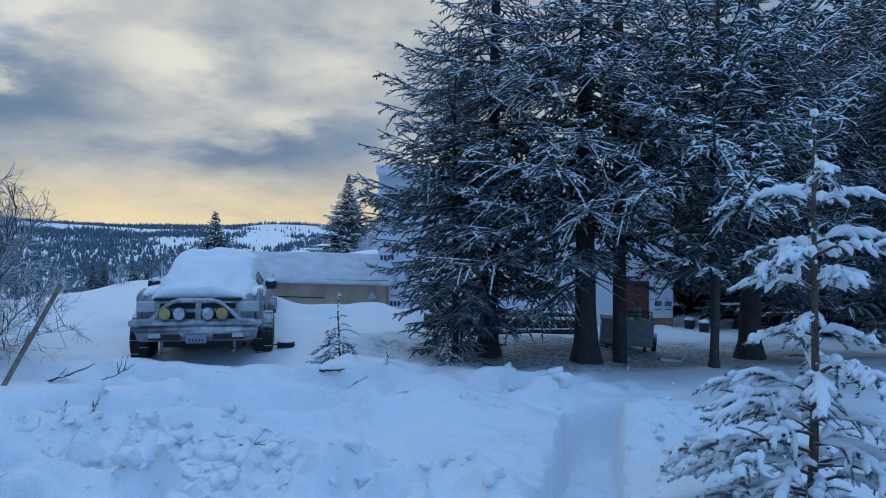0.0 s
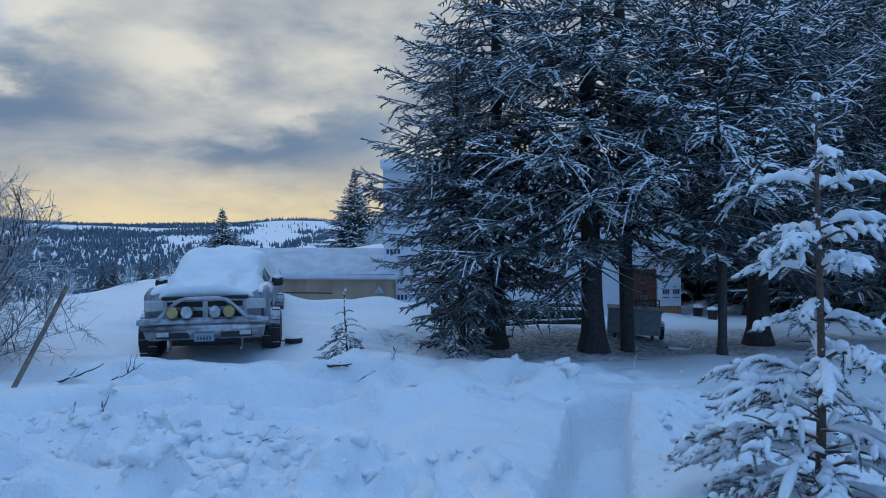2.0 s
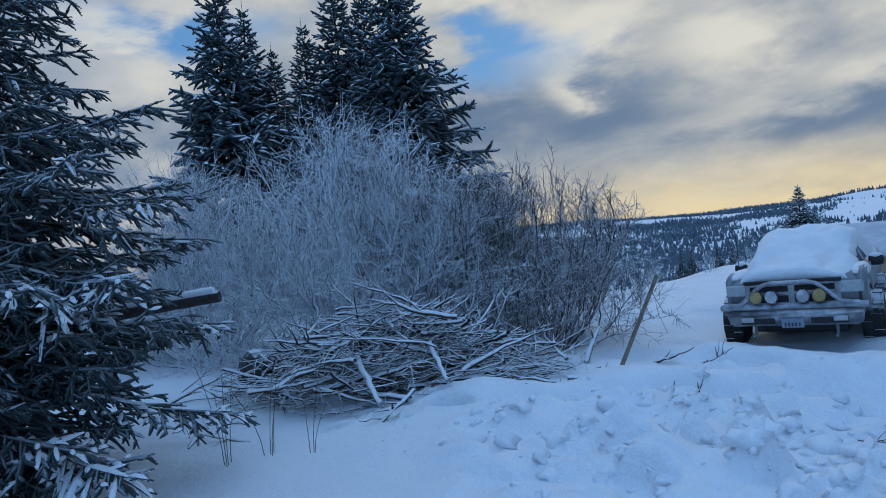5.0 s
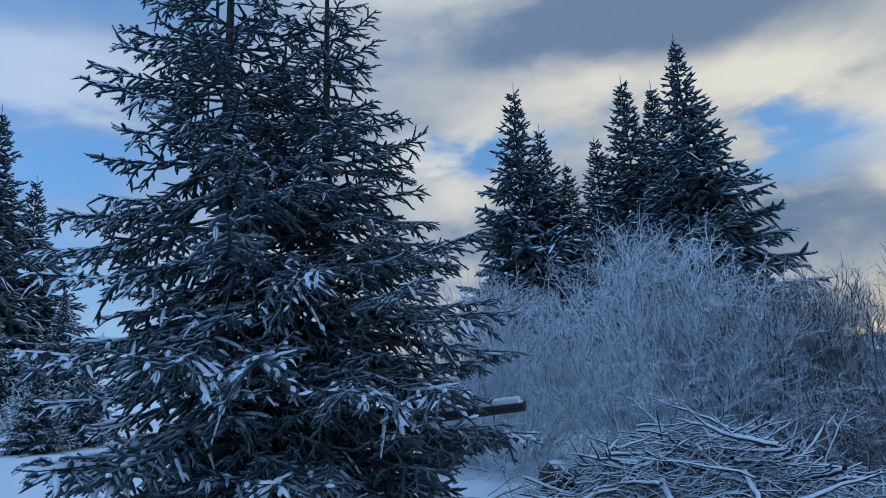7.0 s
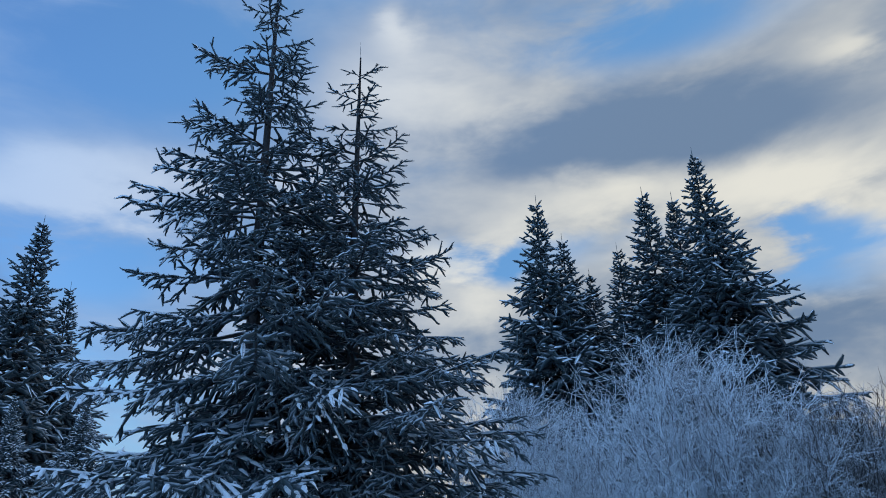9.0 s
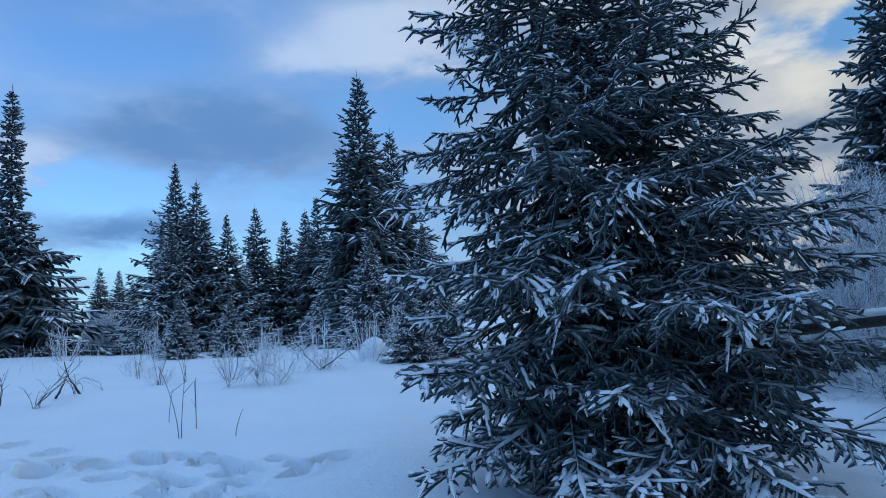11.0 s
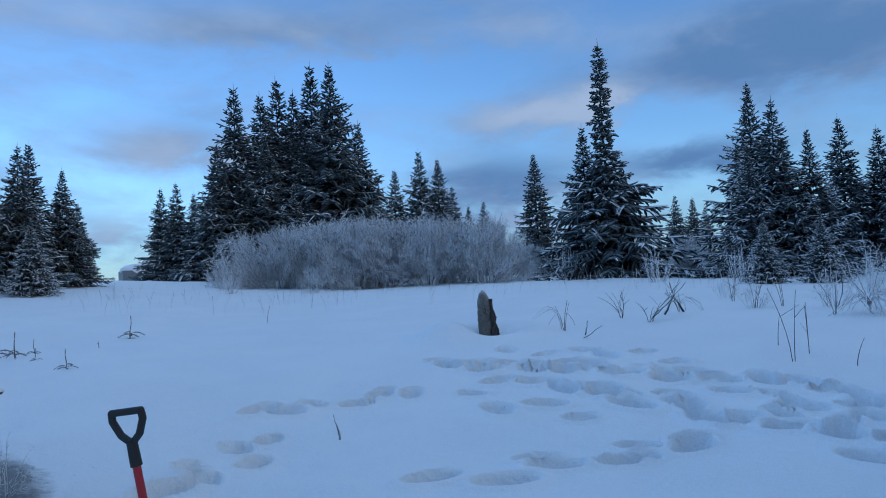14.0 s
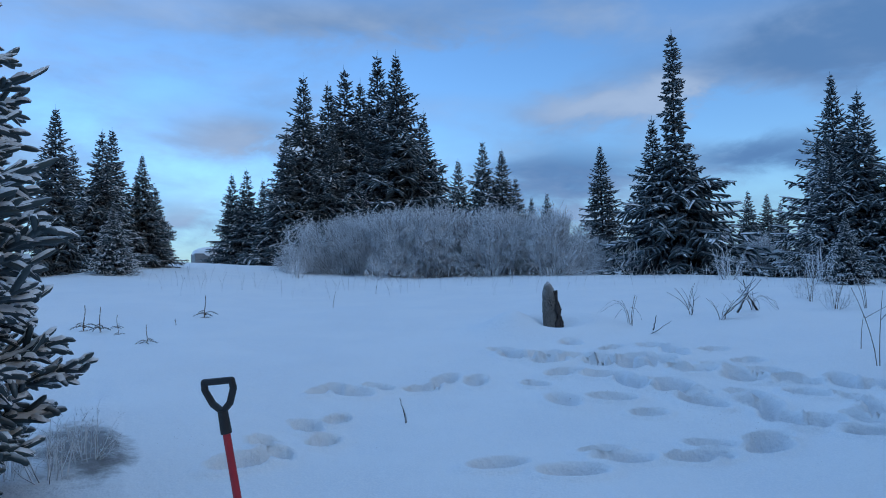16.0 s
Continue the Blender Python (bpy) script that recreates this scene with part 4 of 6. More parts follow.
def shrub(name, seed, H, W, stems, twigs, fine, r=0.012, m=Matrix(), label="", group="", kind="", low=0.25, reach=0.30, mat=None, stem_mat=None):
    """A leafless many-stemmed shrub, a dome of twigs with frost on them."""
    rng = np.random.RandomState(seed)
    K = 6
    s = np.linspace(0, 1, K)
    a = rng.rand(stems) * 2 * math.pi
    el = low + (1.45 - low) * rng.rand(stems) ** 0.8
    q = 0.78 + 0.18 * rng.rand(stems)
    out, top = W * np.cos(el) * q, H * np.sin(el) * q
    b = W * 0.28 * rng.rand(stems)
    rad = b[:, None] + (out - b)[:, None] * s ** 0.9
    P = np.stack([np.cos(a)[:, None] * rad, np.sin(a)[:, None] * rad, top[:, None] * (0.85 * s + 0.15 * s ** 2)], -1)
    P += rng.normal(size=P.shape) * 0.05 * s[None, :, None] * H / 3
    R = r * (0.6 + 0.8 * rng.rand(stems))[:, None] * np.linspace(1, 0.25, K)

    def grow(P, count, length, rad, k=3):
        which = rng.randint(0, len(P), count)
        t = 0.2 + 0.8 * rng.rand(count) ** 0.7
        kk = t * (P.shape[1] - 1)
        i0 = np.minimum(kk.astype(int), P.shape[1] - 2)
        fr = (kk - i0)[:, None]
        base = P[which, i0] * (1 - fr) + P[which, i0 + 1] * fr
        tg = P[which, i0 + 1] - P[which, i0]
        tg /= np.linalg.norm(tg, axis=1, keepdims=True) + 1e-9
        rnd = rng.normal(size=(count, 3))
        rnd /= np.linalg.norm(rnd, axis=1, keepdims=True)
        d = tg * 0.65 + rnd * 0.75 + [0, 0, 0.12]
        d /= np.linalg.norm(d, axis=1, keepdims=True)
        l = length * (0.5 + rng.rand(count)) * (1.15 - 0.5 * t)
        p = base[:, None] + d[:, None] * (l[:, None] * np.linspace(0, 1, k))[..., None]
        p[:, 1:] += rng.normal(size=(count, k - 1, 3)) * 0.05 * l[:, None, None]
        return p, (rad * np.linspace(1, 0.45, k))[None].repeat(count, 0)
    p2, r2 = grow(P, twigs, H * reach, r * 0.42, 4)
    p3, r3 = grow(p2, fine, H * reach * 0.36, r * 0.28, 2)
    root = thing(name, m, label, "shrub", group, kind)
    v, f = tubes(P, R, 4)
    part("stem", npmesh(name + "_stems", v, f), stem_mat or mat or TWIG, root)["kind"] = "stuff"
    v, f = join([tubes(p2, r2, 3), tubes(p3, r3, 3)])
    part("twig", npmesh(name + "_twigs", v, f), mat or TWIG, root)["kind"] = "stuff"
    return root


WIL = "leafless willow thicket white with frost"
w1 = shrub("willow_shrub", 31, 4.1, 2.6, 90, 2000, 12000, 0.017, stand(-8.9, 6.4), WIL + " beside the brush pile", "willows by the yard", low=0.10, reach=0.22)
brown = shrub("willow_shrub", 32, 3.3, 2.3, 80, 1700, 9000, 0.016, stand(-7.3, 9.0), "leafless brown willow thicket with little frost", "willows by the yard", low=0.10, reach=0.22, mat=BARETWIG)
copy_thing(w1, stand(-11.6, 4.9, 0.88, 60))
copy_thing(brown, stand(-8.1, 7.9, 0.95, 215))
w2 = shrub("willow_shrub", 33, 3.2, 2.1, 30, 700, 4200, 0.026, stand(-17.9, -23.4, 1.0), WIL + " at the edge of the field", "thicket in the field", low=0.06, reach=0.21)
rng = random.Random(4)
for k in range(17):     # the long thicket
    f = k / 16
    x, y = -18.6 + 8.0 * f, -23.8 - 8.6 * f
    copy_thing(w2, stand(x + rng.uniform(-0.7, 0.7), y + rng.uniform(-0.7, 0.7), rng.uniform(0.98, 1.04) * (0.86 + 0.24 * math.sin(0.15 + f * 2.8)), rng.uniform(0, 360)))
for x, y, s in ((-21.5, -24.6, 0.62), (-22.2, -21.0, 0.5), (-25.0, -18.6, 0.5), (-24.0, -29.5, 0.7), (-27.0, -27.0, 0.75), (-9.0, -31.5, 0.5), (-30.0, -22.0, 0.7), (-32.0, -20.0, 0.7)):
    copy_thing(w2, stand(x, y, s, rng.uniform(0, 360)))
w3 = shrub("field_shrub", 35, 1.0, 0.75, 16, 70, 180, 0.010, stand(-11.4, -5.2), "small frosted field shrub bent by snow", "small shrubs in the field", low=0.5)
for x, y, s in ((-13.4, -5.0, 1.3), (-11.9, -7.7, 0.7), (-12.3, -6.4, 0.9), (-17.9, -4.2, 1.6), (-15.5, -4.6, 1.3), (-14.6, -6.8, 1.2), (-13.0, -9.0, 0.6), (-18.5, -15.0, 1.4), (-20.5, -21.3, 1.7), (-8.2, -28.5, 1.3), (-11.0, -26.5, 1.1), (-18.6, -12.0, 1.3), (-7.9, 20.5, 0.9), (-9.6, 20.0, 0.8), (0.55, -6.2, 0.55), (0.3, -6.55, 0.5), (0.85, -6.35, 0.5), (-11.3, 19.4, 1.0), (-8.9, 21.5, 0.7)):
    copy_thing(w3, stand(x, y, s, rng.uniform(0, 360)))
for az, d, k in ((6.4, 62, 0.72), (5.4, 60, 0.6), (13.2, 66, 0.30), (11.8, 64, 0.36), (12.5, 62, 0.28), (9.0, 58, 0.26)):
    copy_thing(w2, stand(*polar(az, d), k, 31 * d))
w1["group"] = "willows by the yard"

# ---------------------------------------------------------------- distant woods


def distant_woods():
    """Small conifers far off on the valley's sides, and round the plain."""
    rs = np.random.RandomState(7)
    N = 40000
    r = np.sqrt(180.0 ** 2 + (1060.0 ** 2 - 180.0 ** 2) * rs.rand(N) ** 1.1)
    deg = 48 * rs.rand(N)
    M = 500
    r = np.concatenate([r, 150 + 260 * rs.rand(M)])
    deg = np.concatenate([deg, 95 + 100 * rs.rand(M)])
    az = np.radians(deg)
    x, y = -r * np.sin(az), r * np.cos(az)
    ragged = 1.4 * L2.at(x / 60, y / 45) + 0.9 * L1.at(x / 22 + 5, y / 18)
    open_field = np.full(len(r), -9.0)        # open fields on the far side: bearing, distance, half widths
    for a0, r0, da, dr in ((12.6, 760, 4.8, 150), (15.8, 545, 2.6, 85), (22.0, 580, 3.4, 105), (27.0, 840, 5.0, 85), (18.2, 740, 2.2, 75), (9.0, 480, 4.5, 80), (4.0, 700, 5.0, 140), (36.0, 700, 4.0, 80)):
        open_field = np.maximum(open_field, 1.0 - ((deg - a0) / da) ** 2 - ((r - r0) / dr) ** 2)
    keep = (open_field + ragged < 0.15) | (deg > 90) | (rs.rand(len(r)) < 0.03)
    x, y = x[keep], y[keep]
    z = land(x, y) - 0.4
    h = (1.8 + 3.6 * rs.rand(len(x)) ** 1.8) * np.where(np.hypot(x, y) < 320, 0.8, 1.0)
    V, F = [], []
    n = 3
    a = np.arange(n) * 2 * math.pi / n
    off = 0
    for lo, hi, w in ((0.02, 0.70, 0.30), (0.42, 1.0, 0.17)):
        ring = np.stack([np.cos(a), np.sin(a), np.zeros(n)], -1)[None] * (h * w * (0.8 + 0.4 * rs.rand(len(h))))[:, None, None]
        ring[:, :, 2] += (h * lo)[:, None] + h[:, None] * 0.03 * rs.normal(size=(len(h), n))
        tip = np.stack([0 * h, 0 * h, h * hi], -1)[:, None]
        v = np.concatenate([ring, tip], 1) + np.stack([x, y, z], -1)[:, None]
        i = np.arange(len(h))[:, None] * (n + 1) + off
        k = np.arange(n)
        F.append(np.stack([i + k, i + (k + 1) % n, np.repeat(i + n, n, 1)], -1).reshape(-1, 3))
        V.append(v.reshape(-1, 3))
        off += v.size // 3
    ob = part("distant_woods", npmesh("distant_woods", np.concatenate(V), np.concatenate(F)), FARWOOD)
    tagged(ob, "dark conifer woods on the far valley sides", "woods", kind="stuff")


distant_woods()

# ---------------------------------------------------------------- pickup truck
TRUCK = Matrix.Translation((-3.62, 9.85, -0.24)) @ pose(0, 0, 0, 0, 0, 11.7) @ Matrix.Diagonal((0.93, 1, 1, 1))


def slab(profile, halfs):
    """A body lofted across x: profile of (y, z), with a half width for each point."""
    bm = fresh()
    l = [bm.verts.new((-w, y, z)) for (y, z), w in zip(profile, halfs)]
    r = [bm.verts.new((w, y, z)) for (y, z), w in zip(profile, halfs)]
    n = len(profile)
    for i in range(n):
        j = (i + 1) % n
        bm.faces.new((l[i], l[j], r[j], r[i]))
    bm.faces.new(l[::-1])
    bm.faces.new(r)
    bmesh.ops.recalc_face_normals(bm, faces=bm.faces)
    bmesh.ops.bevel(bm, geom=list(bm.edges), offset=0.03, segments=2, affect="EDGES", clamp_overlap=True)
    for f in bm.faces:
        f.smooth = True
    return bm


def build_truck():
    t = thing("pickup_truck", TRUCK, "pale pickup truck buried in snow, brush guard in front", "truck")
    part("body", slab([(0.12, 0.66), (0.10, 0.95), (0.16, 1.07), (1.55, 1.20), (5.45, 1.24), (5.5, 0.66)], [0.84, 0.86, 0.82, 0.90, 0.92, 0.92]), PAINT, t)
    part("cab", slab([(1.45, 1.20), (2.15, 1.56), (3.25, 1.58), (3.5, 1.20)], [0.90, 0.70, 0.70, 0.88]), PAINT, t)
    part("windscreen", slab([(1.52, 1.26), (2.10, 1.53), (2.12, 1.50), (1.56, 1.23)], [0.80, 0.66, 0.66, 0.80]), GLASS_DARK, t)
    for s in (-1, 1):
        part("side_window", slab([(1.95, 1.26), (2.3, 1.52), (3.1, 1.53), (3.2, 1.26)], [0.02] * 4), GLASS_DARK, t).matrix_basis = pose(s * 0.82, 0, 0, 0, -s * 14, 0) @ pose(0, 0, 0)
        part("fender", slab([(0.25, 0.62), (0.22, 1.10), (0.45, 1.18), (1.7, 1.2), (1.75, 0.6), (1.55, 0.6), (1.42, 0.88), (0.72, 0.88), (0.58, 0.6)], [0.06] * 9), PAINT, t).matrix_basis = pose(s * 0.90, 0, 0)
        m = fresh()
        box(m, s * 1.03 - 0.11, s * 1.03 + 0.11, 1.70, 1.84, 1.10, 1.27, 0.065)
        mi = part("mirror", m, BLACK, t)
        b = fresh()
        cyl(b, (s * 0.86, 1.75, 1.12), (s * 1.0, 1.77, 1.16), 0.025)
        part("mirror_arm", b, BLACK, mi)
        b = fresh()
        box(b, s * 0.76 - 0.16, s * 0.76 + 0.16, 0.08, 0.16, 0.86, 1.02, 0.02)
        part("headlight", b, LENS, t)
        b = fresh()
        box(b, s * 0.90 - 0.03, s * 0.90 + 0.03, 0.12, 0.26, 0.86, 1.00, 0.01)
        part("corner_lamp", b, LENS, t)
        b = fresh()
        bmesh.ops.create_uvsphere(b, u_segments=14, v_segments=8, radius=0.1, matrix=Matrix.Translation((s * 1.03, 1.77, 1.25)) @ Matrix.Diagonal((1.05, 0.7, 0.5, 1)))
        part("snow_cap", b, SNOW, mi)
        b = fresh()
        box(b, s * 0.48 - 0.24, s * 0.48 + 0.24, -0.045, -0.02, 0.47, 0.58, 0.01)
        part("bumper_slot", b, BLACK, t)
    # black strip standing in for the shadow below the overhanging bonnet snow
    g = fresh()
    box(g, -0.66, 0.66, 0.06, 0.20, 1.03, 1.07, 0.01)
    part("bonnet_shade", g, BLACK, t, "black strip for the shade under the bonnet's snowy edge")
    g = fresh()
    box(g, -0.60, 0.60, 0.10, 0.18, 0.70, 1.02, 0.03)
    grille = part("grille", g, BLACK, t)
    for x0, x1, z0, z1 in ((-0.63, 0.63, 0.99, 1.02), (-0.63, 0.63, 0.68, 0.76), (-0.64, -0.57, 0.68, 1.02), (0.57, 0.64, 0.68, 1.02), (-0.045, 0.045, 0.70, 1.02), (-0.6, 0.6, 0.855, 0.91)):
        b = fresh()
        box(b, x0, x1, 0.06, 0.12, z0, z1, 0.01)
        part("grille_bar", b, CHROME, grille)
    b = slab([(-0.02, 0.44), (-0.06, 0.62), (0.0, 0.69), (0.20, 0.69), (0.20, 0.44)], [0.88, 0.93, 0.93, 0.93, 0.88])
    part("bumper", b, CHROME, t)
    for s in (-1, 1):
        b = fresh()
        box(b, s * 0.62 - 0.09, s * 0.62 + 0.09, -0.07, -0.055, 0.50, 0.57, 0.01)
        part("fog_lamp", b, LENS, t)
        b = fresh()
        pipe(b, [(s * 0.55, -0.03, 0.30), (s * 0.55, 0.12, 0.30), (s * 0.55, 0.12, 0.46)], 0.022)
        part("tow_hook", b, GREY, t)
    b = slab([(-0.10, 0.685), (-0.08, 0.72), (0.14, 0.76), (0.16, 0.69)], [0.90, 0.90, 0.88, 0.88])
    part("snow_ledge", b, SNOW, t, "snow lying along the bumper's top")
    b = fresh()
    box(b, -0.15, 0.15, -0.085, -0.065, 0.42, 0.55, 0.01)
    plate = part("number_plate", b, PLATE, t)
    for k in range(5):
        b = fresh()
        box(b, -0.11 + k * 0.047, -0.085 + k * 0.047, -0.091, -0.086, 0.44, 0.49)
        part("bar", b, PRINT_DARK, plate)
    # the brush guard
    b = fresh()
    pipe(b, [(-0.95, -0.10, 0.74), (-0.68, -0.14, 0.76), (-0.46, -0.14, 0.95), (-0.36, -0.14, 1.02), (-0.24, -0.14, 1.05), (0.24, -0.14, 1.05), (0.36, -0.14, 1.02), (0.46, -0.14, 0.94), (0.66, -0.14, 0.77), (0.98, -0.10, 0.72)], 0.030)
    guard = part("brush_guard", b, CHROME, t, "snow-crusted chrome tube guard")
    b = fresh()
    pipe(b, [(-0.98, -0.10, 0.72), (0.98, -0.10, 0.72)], 0.04)
    part("cross_tube", b, CHROME, guard)
    for x, mat, nm in ((-0.45, YELLOW, "yellow cover"), (-0.24, WHITEPL, "snowed-over lamp"), (0.18, WHITEPL, "snowed-over lamp"), (0.39, YELLOW, "yellow cover")):
        b = fresh()
        cyl(b, (x, -0.20, 0.86), (x, -0.06, 0.86), 0.092, 0.08, 20)
        part("driving_lamp", b, BLACK, t)
        b = fresh()
        bmesh.ops.create_uvsphere(b, u_segments=20, v_segments=10, radius=0.094, matrix=Matrix.Translation((x, -0.19, 0.86)) @ Matrix.Diagonal((1, 0.25, 1, 1)))
        part("lamp_cover", b, mat, t, nm)
    for sx, y in ((-1.0, 0.98), (0.97, 0.98), (-0.88, 4.35), (0.88, 4.35)):
        w = fresh()
        cyl(w, (sx - 0.15, y, 0.40), (sx + 0.15, y, 0.40), 0.40, None, 28)
        bmesh.ops.bevel(w, geom=[e for e in w.edges if len(e.link_faces) == 2 and e.calc_face_angle() > 1], offset=0.04, segments=2, affect="EDGES")
        wh = part("wheel", w, RUBBER, t)
        for k in range(22):
            b = fresh()
            a = k * 2 * math.pi / 22
            box(b, -0.14 + 0.15 * (k % 2), -0.01 + 0.15 * (k % 2), -0.05, 0.05, 0.385, 0.410, 0.008)
            part("tread_block", b, RUBBER, wh).matrix_basis = Matrix.Translation((sx, y, 0.40)) @ Matrix.Rotation(a, 4, "X")
        r = fresh()
        cyl(r, (sx + math.copysign(0.10, sx), y, 0.40), (sx + math.copysign(0.146, sx), y, 0.40), 0.21, 0.19, 20)
        part("rim", r, GREY, wh)
    u = fresh()
    box(u, -0.66, 0.66, 0.50, 1.6, 0.28, 0.50, 0.05)
    box(u, -0.7, 0.7, 1.6, 5.2, 0.30, 0.42)
    cyl(u, (-0.8, 0.98, 0.40), (0.8, 0.98, 0.40), 0.06)
    box(u, -0.45, -0.35, 0.3, 4.8, 0.42, 0.55)
    box(u, 0.35, 0.45, 0.3, 4.8, 0.42, 0.55)
    part("chassis", u, BLACK, t)
    for s in (-1, 1):
        b = fresh()
        bmesh.ops.create_uvsphere(b, u_segments=16, v_segments=10, radius=0.2, matrix=Matrix.Translation((s * 0.86, 1.0, 1.10)) @ Matrix.Diagonal((0.62, 3.7, 0.55, 1)))
        part("fender_snow", b, SNOW, t)
    b = fresh()
    cyl(b, (-0.98, 1.35, 1.0), (-0.98, 1.35, 1.75), 0.006)
    part("aerial", b, BLACK, t)


build_truck()


def snow_shell(name, us, vs, fn, m, label):
    """A closed snow blanket over a grid: fn gives x, y, top and bottom."""
    nu, nv = len(us), len(vs)
    top = np.array([[fn(u, v)[:3] for v in vs] for u in us]).reshape(-1, 3)
    bot = top.copy()
    bot[:, 2] = np.array([[fn(u, v)[3] for v in vs] for u in us]).ravel()
    i = np.arange(nu * nv).reshape(nu, nv)
    F = np.stack([i[:-1, :-1], i[1:, :-1], i[1:, 1:], i[:-1, 1:]], -1).reshape(-1, 4)
    edge = np.concatenate([i[0], i[1:, -1], i[-1, -2::-1], i[-2:0:-1, 0]])
    nx = np.roll(edge, -1)
    off = nu * nv
    side = np.stack([edge, nx, nx + off, edge + off], -1)
    me = npmesh(name, np.concatenate([top, bot]), [F, F[:, ::-1] + off, side], True)
    bm = fresh()
    bm.from_mesh(me)
    bmesh.ops.recalc_face_normals(bm, faces=bm.faces)
    bm.to_mesh(me)
    bm.free()
    ob = part(name, me, SNOW)
    ob.matrix_world = m
    return tagged(ob, label, "snow")


def truck_snow(u, v):
    # u across -1..1, v along the truck 0..1
    y = 0.16 + v * 5.1
    ridge = float(np.interp(y, [0.16, 0.3, 0.9, 1.35, 1.75, 2.2, 2.7, 3.2, 3.6, 3.75, 5.3], [1.20, 1.27, 1.37, 1.50, 1.64, 1.75, 1.80, 1.77, 1.66, 1.42, 1.38]))
    half = float(np.interp(y, [0.16, 0.9, 1.5, 2.1, 3.4, 3.7, 5.3], [0.74, 0.80, 0.88, 0.92, 0.92, 0.94, 0.94]))
    deck = float(np.interp(y, [0.16, 1.5, 2.1, 3.3, 3.55, 5.3], [1.06, 1.17, 1.36, 1.36, 1.2, 1.2]))
    fall = (1 - abs(u) ** 3.0)
    z = deck + (ridge - deck) * fall ** 0.6 if fall > 0 else deck
    z -= 0.30 * max(0.0, abs(u) - 0.8) / 0.2 * (1.0 if 1.3 < y < 3.5 else 0.15)
    z += 0.14 * float(L1.at(np.array([u * 1.5 + 5]), np.array([y * 1.3]))[0]) + 0.09 * float(L2.at(np.array([u * 3.2 + 5]), np.array([y * 2.6]))[0]) + 0.03 * float(L3.at(np.array([u * 9]), np.array([y * 8]))[0])
    return half * u, y, z, min(deck, z) - 0.03


snow_shell("snow_blanket", np.linspace(-1, 1, 41), np.linspace(0, 1, 91), truck_snow, TRUCK, "thick smooth snow over the truck's cab and bonnet")

# ---------------------------------------------------------------- long low shelter behind the truck


def build_shelter():
    y0, y1, x0, x1, zr = 18.6, 22.5, -6.6, -1.55, -1.3
    turn = Matrix.Translation((x0, y0, 0)) @ pose(0, 0, 0, 0, 0, -5.5) @ Matrix.Translation((-x0, -y0, 0))
    s = thing("storage_shelter", turn, "long low shelter with tan tarpaulin walls under snow", "shelter")
    xs = np.linspace(x0, x1, 60)
    # hanging tarpaulin with folds
    V, F = [], []
    zs = np.linspace(zr, 0.72, 8)
    for x in xs:
        for z in zs:
            V.append((x, y0 + 0.05 * math.sin(x * 7.0) + 0.03 * math.sin(x * 17 + z * 2) - 0.02 * z, z))
    i = np.arange(len(V)).reshape(60, 8)
    F = np.stack([i[:-1, :-1], i[1:, :-1], i[1:, 1:], i[:-1, 1:]], -1).reshape(-1, 4)
    wall = part("tarpaulin_wall", npmesh("tarp", V, F, True), TARP, s)
    b = fresh()
    box(b, x0, x1, y1 - 0.1, y1, zr, 1.05)
    part("back_wall", b, TARP, s)
    for x in (x0, x1):
        b = fresh()
        box(b, x - 0.04, x + 0.04, y0 + 0.08, y1 - 0.1, zr, 0.68)
        part("end_wall", b, TARP, s)
    b = fresh()
    box(b, x0 - 0.1, x1 + 0.1, y0 - 0.14, y0 - 0.08, 0.66, 0.76, 0.01)
    part("eave_rail", b, POLE, s)
    b = fresh()
    cyl(b, (-4.6, y0 - 0.10, 0.28), (-3.2, y0 - 0.10, 0.26), 0.015)
    part("pole", b, BLACK, s)
    b = fresh()
    bmesh.ops.create_cone(b, cap_ends=True, segments=3, radius1=0.16, radius2=0.02, depth=0.02, matrix=pose(-1.9, y0 - 0.09, 0.32, 90, 0, 20))
    part("patch", b, WHITEPL, s)

    def roof(u, v):
        x, y = x0 - 0.25 + u * (x1 - x0 + 0.5), y0 - 0.25 + v * (y1 - y0 + 0.4)
        base = 0.70 - 0.06 * u + 0.72 * min(1.0, v / 0.5) - 0.35 * max(0.0, v - 0.5)
        edge = min(1, v * 9 + 0.35) * min(1, (1 - v) * 9 + 0.3)
        return x, y, base + 0.10 * edge + 0.03 * float(L1.at(np.array([x / 0.9]), np.array([y / 0.9]))[0]), base - 0.02
    # darker snow colour stands in for the shade on this slope
    snow_shell("snow_roof", np.linspace(0, 1, 50), np.linspace(0, 1, 20), roof, turn, "thin snow on the shelter's roof, coloured grey-blue for its shaded slope").data.materials[0] = SHADED_SNOW


build_shelter()

# ---------------------------------------------------------------- wrapped house behind the spruces


